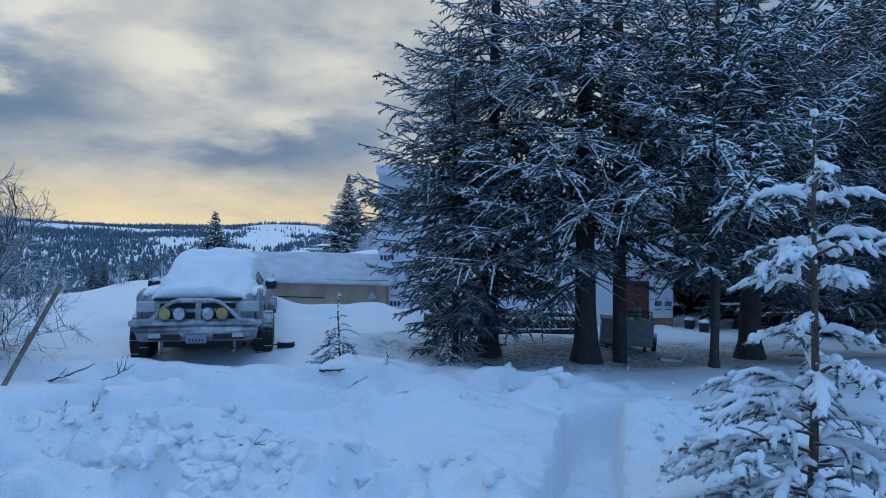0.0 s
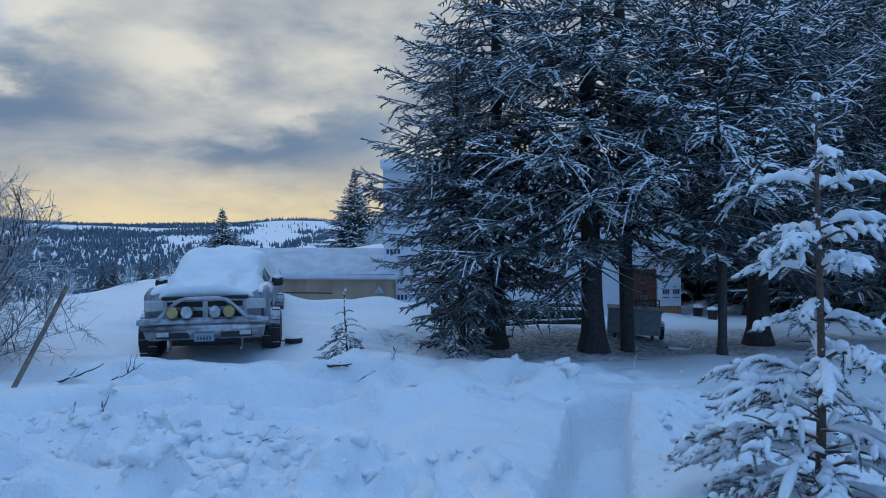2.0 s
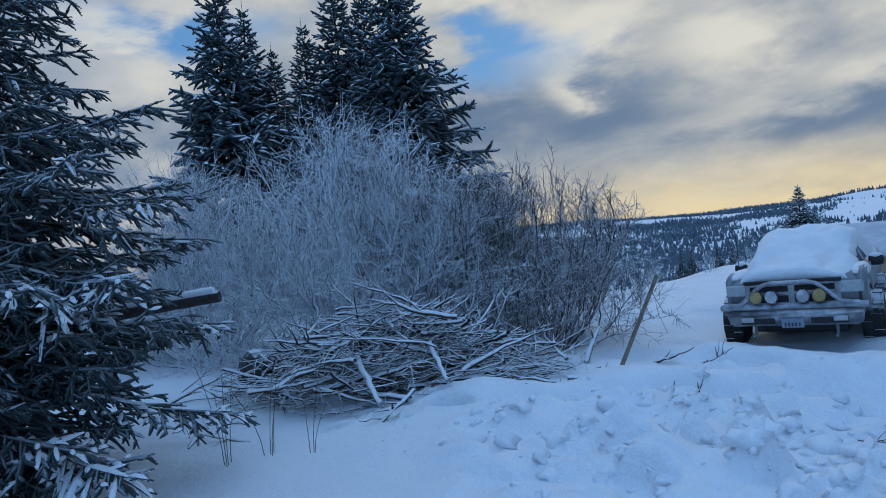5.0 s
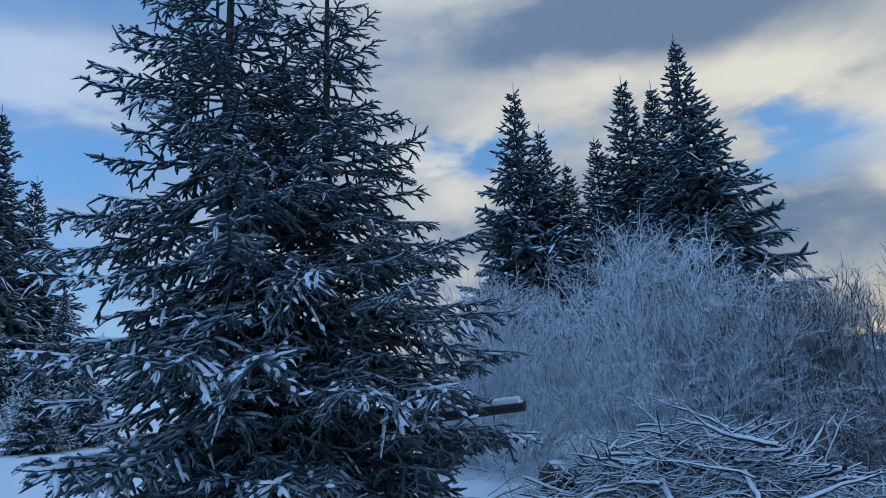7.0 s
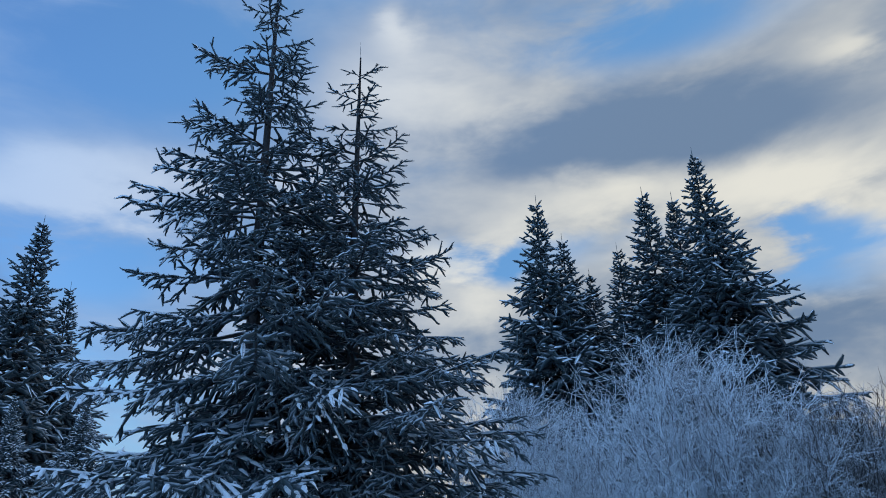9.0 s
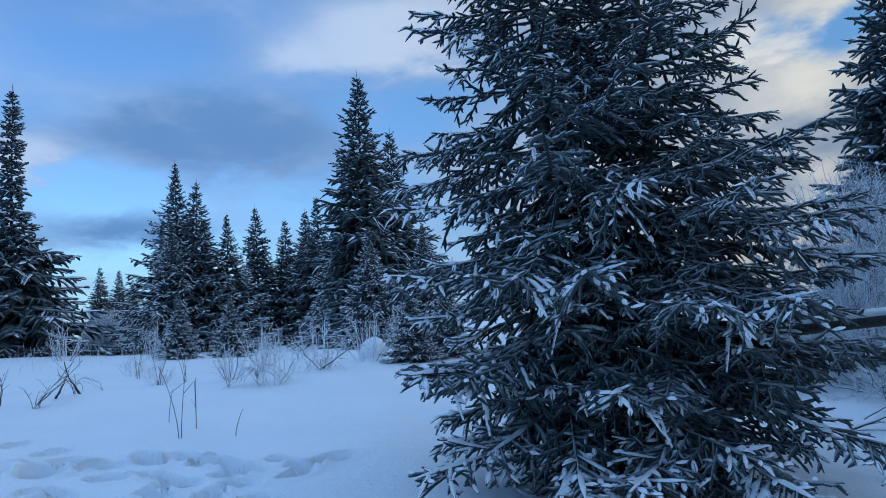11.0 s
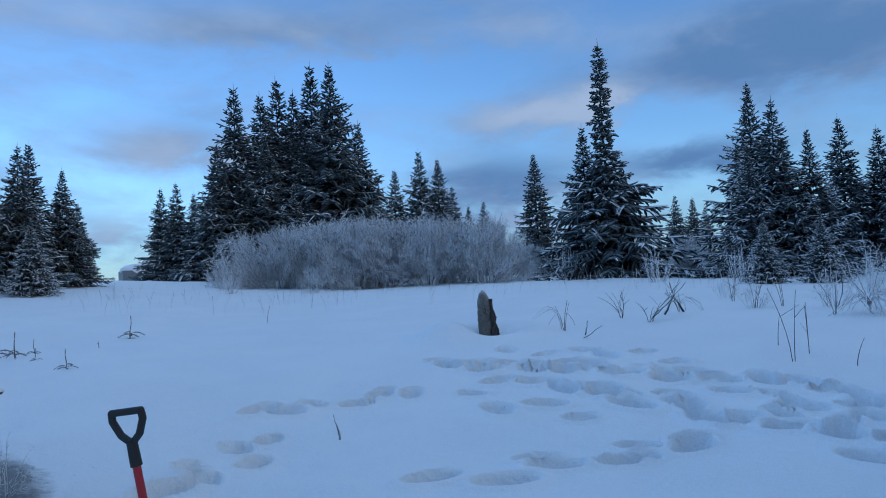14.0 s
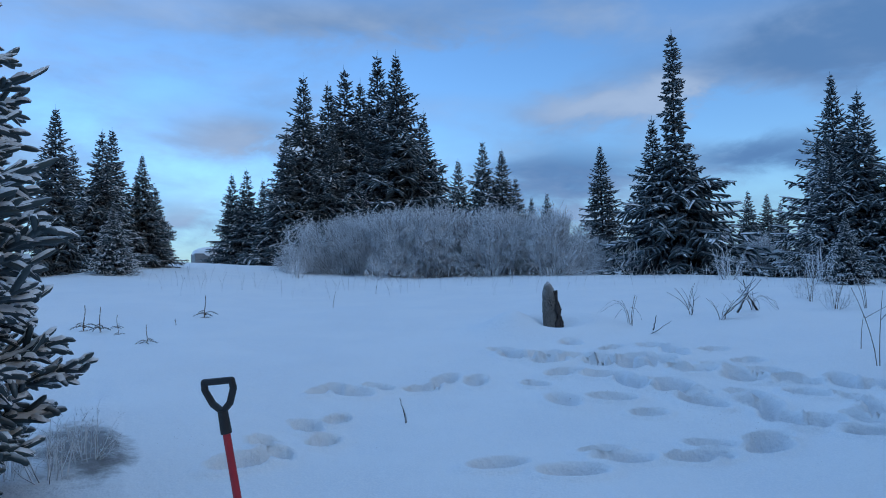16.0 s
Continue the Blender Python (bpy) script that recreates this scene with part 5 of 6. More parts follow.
def build_house():
    h = thing("house", Matrix.Translation((0, 0, 0)), "unfinished house wrapped in white sheathing paper behind spruces", "house")
    x0, x1, y0, y1, z0, z1 = -1.82, 6.15, 18.4, 24.0, -0.6, 3.6
    b = fresh()
    box(b, x0, 4.9, y0, y1, z0, z1)
    part("wall", b, WRAP, h)
    b = fresh()
    box(b, 5.53, x1, y0 - 0.4, y1, z0 + 0.42, z1)
    part("wing_wall", b, WRAP, h)
    b = fresh()
    box(b, 5.53, x1, y0 - 0.39, y1, z0 - 0.2, z0 + 0.41)
    part("sheathing", b, OSB, h, "orange board below the wrap")
    b = fresh()
    box(b, 4.9, 5.53, y0 - 0.3, y0 - 0.1, z0, 0.8)
    part("door", b, REDBROWN, h, "dark red-brown door panel")
    b = fresh()
    box(b, 4.9, 5.53, y0 - 0.1, y0 + 0.1, z0, z1)
    part("wall", b, WRAP, h)
    b = fresh()
    box(b, x0 - 0.03, x1 + 0.3, y0 - 0.5, y1 + 0.3, z1, z1 + 0.25, 0.05)
    part("roof", b, SNOW, h)

    def bars(x, z, w, hgt, n, mat, y):
        for k in range(n):
            c = fresh()
            q = w / n
            box(c, x + k * q, x + k * q + q * 0.7, y - 0.012, y - 0.004, z, z + hgt)
            part("bar", c, mat, h)
    for x in (-1.75, 0.9, 2.4, 3.6):
        bars(x, 1.3, 0.4, 0.13, 4, PRINT_DARK, y0)
        bars(x + 0.18, 0.04, 0.4, 0.14, 4, PRINT_DARK, y0)
        bars(x + 0.3, 0.30, 0.25, 0.05, 4, PRINT_RED, y0)
    for x in (5.66, 5.93):
        bars(x, 0.14, 0.19, 0.13, 4, PRINT_DARK, y0 - 0.4)
        bars(x, 0.04, 0.19, 0.025, 5, PRINT_DARK, y0 - 0.4)
        bars(x, 0.32, 0.10, 0.025, 3, PRINT_DARK, y0 - 0.4)
        bars(x + 0.03, 0.72, 0.15, 0.05, 3, PRINT_RED, y0 - 0.4)
    bars(5.58, 1.06, 0.5, 0.07, 8, PRINT_DARK, y0 - 0.4)


build_house()

# ---------------------------------------------------------------- young saplings


def sapling(name, seed, whorls, H, m, label, needle=0.02, fat=0.03, group="", crust=0.8):
    """A small spruce: bare leader, whorls of arms with thick snow on them."""
    rs = np.random.RandomState(seed)
    root = thing(name, m, label, "sapling", group)
    z = np.linspace(0, 1, 9)
    P = np.stack([0.015 * np.sin(z * 6), 0.012 * np.cos(z * 5), z * H], -1)[None]
    v, f = tubes(P, (0.006 + H * 0.010 * (1 - z))[None], 8)
    part("trunk", npmesh(name + "_trunk", v, f, True), DRY, root)
    S, D, L, G = [], [], [], []
    A, AR = [], []
    for wz, n, ln, rise in whorls:
        a0 = rs.rand() * 6
        for k in range(n):
            a = a0 + k * 2 * math.pi / n + rs.normal() * 0.3
            l = ln * (0.65 + 0.5 * rs.rand())
            s = np.linspace(0, 1, 6)
            u = np.array([math.cos(a), math.sin(a), 0])
            p = u * (l * s)[:, None]
            p[:, 2] = wz + rs.normal() * 0.05 + l * (rise * 1.6 * s - (0.9 + rise * 0.5) * s * s * 0.75 + 0.1 * s ** 4)
            p[:, 2] = np.maximum(p[:, 2], 0.02)
            A.append(p), AR.append(np.linspace(0.007 + l * 0.008, 0.004, 6))
            for i in range(1, 5):
                g = p[i + 1] - p[i]
                q = np.linalg.norm(g)
                S.append(p[i]), D.append(g / q), L.append(q), G.append(0.0)
            for at in np.arange(0.28, 0.98, max(0.07, 0.055 / l)):
                for sg in (-1, 1):
                    if rs.rand() < 0.15 or l < 0.28:
                        continue
                    b = np.array([np.interp(at, s, p[:, i]) for i in range(3)])
                    sd = np.array([-u[1], u[0], 0]) * sg
                    d = u * (0.75 + 0.2 * rs.normal()) + sd * 0.65 + np.array([0, 0, -0.15 + rs.normal() * 0.28])
                    d /= np.linalg.norm(d)
                    S.append(b), D.append(d), L.append(0.05 + 0.20 * l * (1 - at) + 0.05 * rs.rand()), G.append(0.25)
    A = np.array(A)
    v, f = tubes(A, np.array(AR), 5)
    part("branch", npmesh(name + "_arms", v, f), DRY, root)
    S, D, L, G = np.array(S), np.array(D), np.array(L), np.array(G)
    v, f = sprigs(S, D, L, G, needle, 0.010, 0.0055, rs, 5, 0.03)
    part("crown", npmesh(name + "_needles", v, f), NEEDLES, root)["kind"] = "stuff"
    # one long lumpy roll of snow on most arms, shorter ones on the side twigs
    keep = rs.rand(len(A)) < crust + 0.15
    t = np.linspace(0.12, 0.98, 16)
    B = np.stack([np.stack([np.interp(t, np.linspace(0, 1, 6), q[:, i]) for i in range(3)], -1) for q in A[keep]])
    n = len(B)
    rough = rs.rand(n, 16)
    rough = 0.5 * rough + 0.25 * np.roll(rough, 1, 1) + 0.25 * np.roll(rough, -1, 1)
    R = fat * (0.6 + 0.9 * rough) * np.interp(t, [0.12, 0.25, 0.85, 0.98], [0.5, 1, 0.95, 0.35])
    B[:, :, 2] += R * 0.7
    B[:, :, :2] += rs.normal(size=(n, 16, 2)) * fat * 0.16
    side = G > 0
    # clumps where the twigs fork
    c = S[side][rs.rand(side.sum()) < crust * 0.5]
    c = c + rs.normal(size=c.shape) * 0.012
    r = fat * (0.6 + 0.9 * rs.rand(len(c)))
    off = np.array([-1.0, -0.55, 0.0, 0.55, 1.0])
    tilt = rs.normal(size=(len(c), 3)) * [0.6, 0.6, 0.3] + [0, 0, 0.35]
    tilt /= np.linalg.norm(tilt, axis=1, keepdims=True)
    lumps = tubes(c[:, None] + tilt[:, None] * (off[None] * r[:, None])[..., None] + np.array([0, 0, 0.4]) * r[:, None, None], r[:, None] * np.array([0.4, 0.9, 1.05, 0.9, 0.4]) * (0.9 + 0.3 * rs.rand(len(c), 5)), 7)
    v, f = join([tubes(B, R, 7), lumps, snow_rolls(S[side], D[side], L[side] * 0.8, G[side], np.full((side.sum(), 1), fat * 0.8), rs, crust * 0.75)])
    part("snow_load", npmesh(name + "_rolls", v, f, True), SNOW, root, "fat rolls of snow along the arms")["kind"] = "stuff"
    # snow blown on to the leader, with a knob on its tip
    q = rs.rand(int(26 * H))
    c = np.stack([0.015 * np.sin(q * 6), 0.012 * np.cos(q * 5), q * H], -1) + rs.normal(size=(len(q), 3)) * [0.008, 0.008, 0]
    c[0] = (0.015 * math.sin(6), 0.012 * math.cos(5), H)
    r = 0.006 + 0.007 * rs.rand(len(q))
    r[0] = fat * 0.9
    off = np.array([-1.0, -0.5, 0.5, 1.0])
    path = c[:, None] + np.stack([0 * off, 0 * off, off], -1)[None] * r[:, None, None]
    v, f = tubes(path, r[:, None] * np.array([0.45, 1.0, 1.0, 0.45]), 6)
    part("snow_spot", npmesh(name + "_spots", v, f, True), SNOW, root)["kind"] = "stuff"
    return root


def snow_rolls(S, D, L, G, fat, rs, keep):
    """Rounded rolls of snow on twigs."""
    m = rs.rand(len(S)) < keep
    S, D, L, G, fat = S[m], D[m], L[m], G[m], fat[m]
    K = 6
    t = np.linspace(-0.05, 1.05, K)
    c = S[:, None] + D[:, None] * (t * L[:, None])[..., None]
    c[:, :, 2] -= G[:, None] * t * t * L[:, None]
    r = fat * (0.65 + 0.6 * rs.rand(len(S), K)) * np.array([0.45, 0.95, 1.0, 1.0, 0.85, 0.35]) * np.clip(L / 0.1, 0.6, 1.0)[:, None]
    c[:, :, 2] += r * 0.75
    c[:, :, :2] += rs.normal(size=(len(S), K, 2)) * fat[:, :, None] * 0.2
    v, f = tubes(c, r, 6)
    n = len(S)
    idx = np.arange(n * K * 6).reshape(n, K, 6)
    caps = [np.stack([idx[:, k, i] for i in q], -1) for k in (0, K - 1) for q in ((0, 1, 2, 3), (0, 3, 4, 5))]
    return v, np.concatenate([f] + caps)


sapling("spruce_sapling", 41, [(1.98, 5, 0.36, 0.55), (1.64, 6, 0.50, 0.42), (1.50, 6, 0.40, 0.45), (1.22, 5, 0.34, 0.35), (0.92, 7, 0.64, 0.42), (0.74, 6, 0.62, 0.35), (0.60, 8, 0.80, 0.28), (0.46, 8, 0.86, 0.24), (0.33, 8, 0.80, 0.22), (0.2, 8, 0.65, 0.22), (0.1, 6, 0.5, 0.2)], 2.45,
        stand(2.02, 3.75, 1.0, 20), "young spruce sapling laden with fat rolls of snow", 0.028, 0.024, crust=0.75)
small = sapling("spruce_seedling", 42, [(0.75, 5, 0.18, 0.4), (0.58, 5, 0.28, 0.3), (0.42, 7, 0.36, 0.2), (0.30, 7, 0.42, 0.12), (0.20, 8, 0.46, 0.1), (0.10, 7, 0.42, 0.1)], 1.12,
                stand(-1.46, 9.3, 1.0, 0), "thin spruce seedling poking out of the snow", 0.028, 0.011, "seedlings", 0.6)
copy_thing(small, stand(0.09, 9.35, 0.55, 200, lean=15))
tiny = sapling("spruce_seedling", 43, [(0.16, 5, 0.22, 0.35), (0.10, 5, 0.16, 0.3)], 0.52, stand(-1.98, -14.5), "buried spruce seedling with its tip out of the snow", 0.03, 0.006, "seedlings in the field", 0.3)
for x, y, s, t in ((0.17, -13.4, 1.0, 20), (-0.05, -12.9, 0.95, 70), (-0.33, -13.3, 0.6, 130), (-0.61, -11.4, 0.7, 200), (-0.3, -12.5, 0.5, 10)):
    copy_thing(tiny, stand(x, y, s, t))

# ---------------------------------------------------------------- sticks, brush and weeds
STICKS = np.random.RandomState(77)


def crooked(name, length, r0, r1, bends, forks, rs, sides=6):
    """A crooked branch lying along +x, with a few forks."""
    k = 9
    s = np.linspace(0, 1, k)
    base = np.stack([s * length, bends * length * np.sin(s * 3.0 + rs.rand() * 3) * 0.3, bends * length * np.cos(s * 2.6 + rs.rand() * 3) * 0.3], -1)
    base[:, 1:] -= base[0, 1:]
    base += rs.normal(size=base.shape) * length * 0.008
    out = [tubes(base[None], np.linspace(r0, r1, k)[None] * (1 + 0.1 * rs.normal(size=(1, k))), sides)]
    for q in range(forks):
        i = rs.randint(2, k - 2)
        d = np.array([0.8, rs.normal() * 0.6, rs.normal() * 0.6 + 0.15])
        d /= np.linalg.norm(d)
        l = length * (0.15 + 0.25 * rs.rand())
        p = base[i] + d * (l * np.linspace(0, 1, 5))[:, None] + rs.normal(size=(5, 3)) * l * 0.02
        out.append(tubes(p[None], np.linspace(r1 * 1.1 + r0 * 0.15, r1 * 0.5, 5)[None], 5))
    v, f = join(out)
    return npmesh(name, v, f, True)


def lie(x, y, z, heading, rise, roll=0.0, scale=1.0):
    return Matrix.Translation((x, y, z)) @ pose(0, 0, 0, 0, 0, heading) @ pose(0, 0, 0, 0, -rise, 0) @ pose(0, 0, 0, roll, 0, 0) @ Matrix.Diagonal((scale, scale, scale, 1))


def build_pile():
    cx, cy = -6.65, 5.1
    g = h1(cx, cy)
    root = thing("brush_pile", Matrix.Translation((cx, cy, g)), "heaped pile of cut branches crusted with snow", "brush pile")
    meshes = [crooked("branch", 1.0, 0.014 + 0.008 * (k % 4), 0.006, 0.10 + 0.015 * k, 3 + k % 4, STICKS) for k in range(12)]
    along = np.array([0.62, 0.78])        # the long way of the heap
    across = np.array([-0.78, 0.62])
    n = 290
    for k in range(n):
        u, w = STICKS.normal() * 1.05, STICKS.normal() * 0.45
        u = max(-2.3, min(2.3, u))
        top = max(0.05, 1.4 - 0.32 * abs(u) ** 1.4 - 0.5 * abs(w))
        z = top * STICKS.rand() ** 0.7
        head = math.degrees(math.atan2(along[1], along[0])) + STICKS.normal() * 42 + (180 if STICKS.rand() < 0.5 else 0)
        L = 0.4 + 0.75 * STICKS.rand()
        p = along * u + across * w
        hd = math.radians(head)
        part("branch", meshes[k % 12], BRUSH, root).matrix_basis = lie(p[0] - 0.5 * L * math.cos(hd), p[1] - 0.5 * L * math.sin(hd), z * 0.85, head, STICKS.normal() * 15, STICKS.rand() * 360, L)
    for k in range(16):                  # twigs that stand up at the back
        u = STICKS.uniform(-1.5, 1.5)
        p = along * u + across * STICKS.uniform(0.0, 0.6)
        part("branch", meshes[(k * 5) % 12], BRUSH, root).matrix_basis = lie(p[0], p[1], 0.3, STICKS.rand() * 360, 35 + 40 * STICKS.rand(), STICKS.rand() * 360, 0.6 + 0.5 * STICKS.rand())
    n = 800                              # fine twigs inside the heap
    u, w = np.clip(STICKS.normal(size=n) * 0.95, -2.3, 2.3), STICKS.normal(size=n) * 0.42
    z = np.maximum(0.05, 1.15 - 0.30 * np.abs(u) ** 1.4 - 0.5 * np.abs(w)) * STICKS.rand(n)
    a = math.atan2(along[1], along[0]) + STICKS.normal(size=n) * 0.9 + math.pi * (STICKS.rand(n) < 0.5)
    d = np.stack([np.cos(a), np.sin(a), STICKS.normal(size=n) * 0.25], -1)
    mid = np.concatenate([along * u[:, None] + across * w[:, None], z[:, None]], 1)
    L = 0.35 + 0.5 * STICKS.rand(n)
    P = mid[:, None] + d[:, None] * (L[:, None] * np.linspace(-0.5, 0.5, 4))[..., None] + STICKS.normal(size=(n, 4, 3)) * 0.025
    P[..., 2] = np.maximum(P[..., 2], -0.05)
    v, f = tubes(P, (0.009 * (0.6 + 0.8 * STICKS.rand(n)))[:, None] * np.array([1.0, 0.9, 0.7, 0.4]), 4)
    part("twig", npmesh("pile_twigs", v, f), BRUSH, root)["kind"] = "stuff"
    logs = [crooked("log", 1.0, 0.034, 0.026, 0.05, 0, STICKS, 8) for _ in range(2)]
    for u, w, z, head, rise, L in ((-0.35, -0.55, 0.55, -22, -22, 1.0), (0.75, -0.45, 0.20, 45, 2, 1.0), (1.1, -0.3, 0.12, 60, -3, 1.1), (-0.2, -0.2, 0.72, 28, -14, 0.9), (-0.9, -0.4, 0.2, 55, 8, 1.2), (0.2, -0.5, 0.12, 48, 6, 0.9), (0.5, -0.55, 0.62, -28, -24, 0.8)):
        p = along * u + across * w
        part("log", logs[int(L * 10) % 2], BRUSH, root, "thicker snow-topped log").matrix_basis = lie(p[0], p[1], z, head, rise, 0, L)


build_pile()


def loose(name, x, y, heading, rise, L, r, forks, label, seed, z=0.02, mat=None, category="branch"):
    rs = np.random.RandomState(seed)
    ob = part(name, crooked(name, 1.0, r / L, r / L * 0.35, 0.25, forks, rs), mat or BRUSH)
    ob.matrix_world = lie(x, y, h1(x, y) + z, heading, rise, 0, L)
    return tagged(ob, label, category)


loose("fallen_branch", -5.23, 4.30, -85, -22, 0.82, 0.026, 8, "forked twiggy branch dropped on the snow", 51, 0.21)
loose("fallen_branch", -5.10, 7.0, 100, 62, 0.8, 0.035, 3, "dark broken branch standing out of the snow", 52)
loose("fallen_branch", -4.55, 5.9, 50, 3, 0.9, 0.035, 2, "snow-covered branch half buried", 53)
loose("fallen_branch", -4.75, 8.0, 30, 25, 0.55, 0.03, 3, "dark stick poking from the snow", 54)
loose("fallen_branch", -4.35, 8.4, -20, 15, 0.7, 0.012, 6, "thin twig poking from the snow", 55)
loose("fallen_branch", -3.3, 7.5, -8, 3, 0.8, 0.03, 2, "dark branch lying in the snow", 56, 0.0)
loose("fallen_branch", -2.75, 7.3, -12, 2, 0.45, 0.025, 1, "dark branch lying in the snow", 57, 0.0)
loose("fallen_branch", -1.65, 5.4, 10, 6, 0.45, 0.010, 8, "scrap of spruce twig on the snow", 58, 0.03)
loose("fallen_branch", -1.50, 8.15, -8, 12, 0.30, 0.035, 3, "dark stub in the snow", 59)
loose("fallen_branch", -1.15, 8.05, 20, 35, 0.26, 0.04, 4, "dark stub in the snow", 60)
loose("fallen_branch", -2.94, 5.6, 60, 75, 0.17, 0.02, 1, "dark stub in the snow", 61)
loose("fallen_branch", -2.96, 5.2, 60, 75, 0.13, 0.02, 1, "dark stub in the snow", 62)
loose("fallen_branch", -0.72, 8.07, 60, 70, 0.2, 0.02, 2, "dark stub in the snow", 63)
loose("fallen_branch", -5.6, 7.6, 150, 15, 0.6, 0.02, 4, "thin dark stick in the snow", 64)
loose("fallen_branch", -5.9, 7.9, 200, 8, 0.7, 0.025, 3, "thin dark stick in the snow", 65)
loose("fallen_branch", 2.05, 7.5, 80, 55, 0.3, 0.007, 3, "dry weed stalk in the snow", 66)
loose("fallen_branch", -7.9, -8.35, 60, 22, 0.55, 0.012, 0, "bare stick leaning out of the snow", 67)
loose("fallen_branch", -2.62, -6.75, 0, 86, 0.26, 0.014, 0, "short dark stick standing in the snow", 68)
loose("fallen_branch", -9.35, -8.2, 150, 40, 0.95, 0.018, 6, "frosted bent branch sticking from the snow", 69)
loose("fallen_branch", -10.0, -8.35, 120, 60, 0.5, 0.03, 3, "curved frosted branch in the snow", 70)

# the leaning pole
b = fresh()
cyl(b, (-4.18, 6.30, h1(-4.18, 6.30) - 0.1), (-3.76, 6.58, 1.19), 0.024, 0.021, 10)
tagged(part("leaning_pole", b, POLE), "weathered wooden pole leaning in the snow", "pole")

# a dropped coil of cable beside the truck
b = fresh()
X, Y = -2.55, 10.84
for k in range(3):
    pipe(b, [(X + 0.13 * math.cos(a * 0.45), Y + 0.10 * math.sin(a * 0.45), h1(X, Y) + 0.01 + 0.025 * k) for a in range(15)], 0.015, 6)
pipe(b, [(X - 0.13, Y, h1(X, Y) + 0.03), (X - 0.3, Y + 0.1, h1(X - 0.3, Y + 0.1) + 0.03), (X - 0.42, Y + 0.4, 0.45), (X - 0.5, Y + 0.55, 0.6)], 0.010, 6)
coil = tagged(part("cable_coil", b, BLACK), "black cable coil with snow on top beside the truck", "cable")
b = fresh()
bmesh.ops.create_uvsphere(b, u_segments=16, v_segments=8, radius=0.12, matrix=Matrix.Translation((X, Y, h1(X, Y) + 0.07)) @ Matrix.Diagonal((1.05, 0.85, 0.42, 1)))
part("snow_cap", b, SNOW, coil)

# a felled log with snow beside the twin spruce
b = fresh()
cyl(b, (-8.1, 1.9, 1.30), (-6.91, 3.13, 1.43), 0.075, 0.06, 14)
log = tagged(part("fallen_log", b, BARK), "broken tree trunk with snow along its top", "log")
b = fresh()
cyl(b, (-8.05, 1.95, 1.37), (-6.95, 3.09, 1.49), 0.064, 0.05, 12)
part("snow_load", b, SNOW, log)

b = fresh()
bmesh.ops.create_icosphere(b, subdivisions=3, radius=0.28, matrix=Matrix.Translation((-8.15, 4.15, h1(-8.15, 4.15) + 0.2)) @ Matrix.Diagonal((1.2, 1.0, 1.1, 1)))
for v in b.verts:
    v.co += Vector(v.normal) * 0.05 * noise.noise(v.co * 5)
tagged(part("boulder", b, BARK), "dark boulder with snow on top beside the brush pile", "rock")



def weed(x, y, h, lean, n, seed, label, r=0.008):
    rs = np.random.RandomState(seed)
    P, R = [], []
    for k in range(n):
        a = rs.rand() * 6.3
        s = np.linspace(0, 1, 6)
        l = h * (0.7 + 0.4 * rs.rand())
        q = lean * (0.5 + rs.rand())
        p = np.stack([np.cos(a) * (0.03 * k ** 0.5 + q * l * s ** 1.6), np.sin(a) * (0.03 * k ** 0.5 + q * l * s ** 1.6), l * (s - 0.3 * q * s * s)], -1)
        P.append(p), R.append(np.linspace(r, r * 0.5, 6))
        if rs.rand() < 0.6:
            i = rs.randint(2, 5)
            d = np.array([rs.normal() * 0.5, rs.normal() * 0.5, 0.6])
            P.append(p[i] + d * (0.25 * l * s)[:, None]), R.append(np.linspace(r * 0.7, r * 0.4, 6))
    v, f = tubes(np.array(P), np.array(R), 4)
    ob = part("dry_weed", npmesh("dry_weed", v, f), DRY)
    ob.matrix_world = stand(x, y, 1.0, 0, 0.02)
    return tagged(ob, label, "weed", "dry weeds in the field")


for i, (x, y, h, lean, n) in enumerate([(-8.67, -5.49, 0.65, 0.45, 1), (-8.09, -4.96, 1.05, 0.35, 2), (-8.49, -4.98, 0.7, 0.2, 2), (-8.27, -4.31, 0.5, 0.5, 1), (-9.4, -8.2, 0.5, 0.6, 5), (-10.8, -8.6, 0.5, 0.7, 4),
                                        (-9.5, -8.9, 0.55, 0.5, 3), (-8.07, -9.0, 0.65, 0.5, 3), (-11.9, -7.7, 0.7, 0.3, 4), (-12.2, -7.3, 0.8, 0.25, 3), (-11.2, -5.9, 0.6, 0.3, 3), (-5.07, -15.6, 0.6, 0.35, 1), (-7.4, -18.4, 0.5, 0.1, 1),
                                        (-1.29, -13.4, 0.2, 0.1, 1), (-12.6, -8.6, 0.8, 0.3, 3), (-10.2, -9.6, 0.55, 0.4, 2), (-5.55, 2.85, 1.0, 0.25, 4), (-5.3, 3.1, 0.8, 0.3, 3), (-5.65, 2.5, 0.9, 0.3, 4)]):
    weed(x, y, h, lean, n, 100 + i, "dry brown weed stalks standing out of the snow", 0.006 if y < 0 else 0.004)


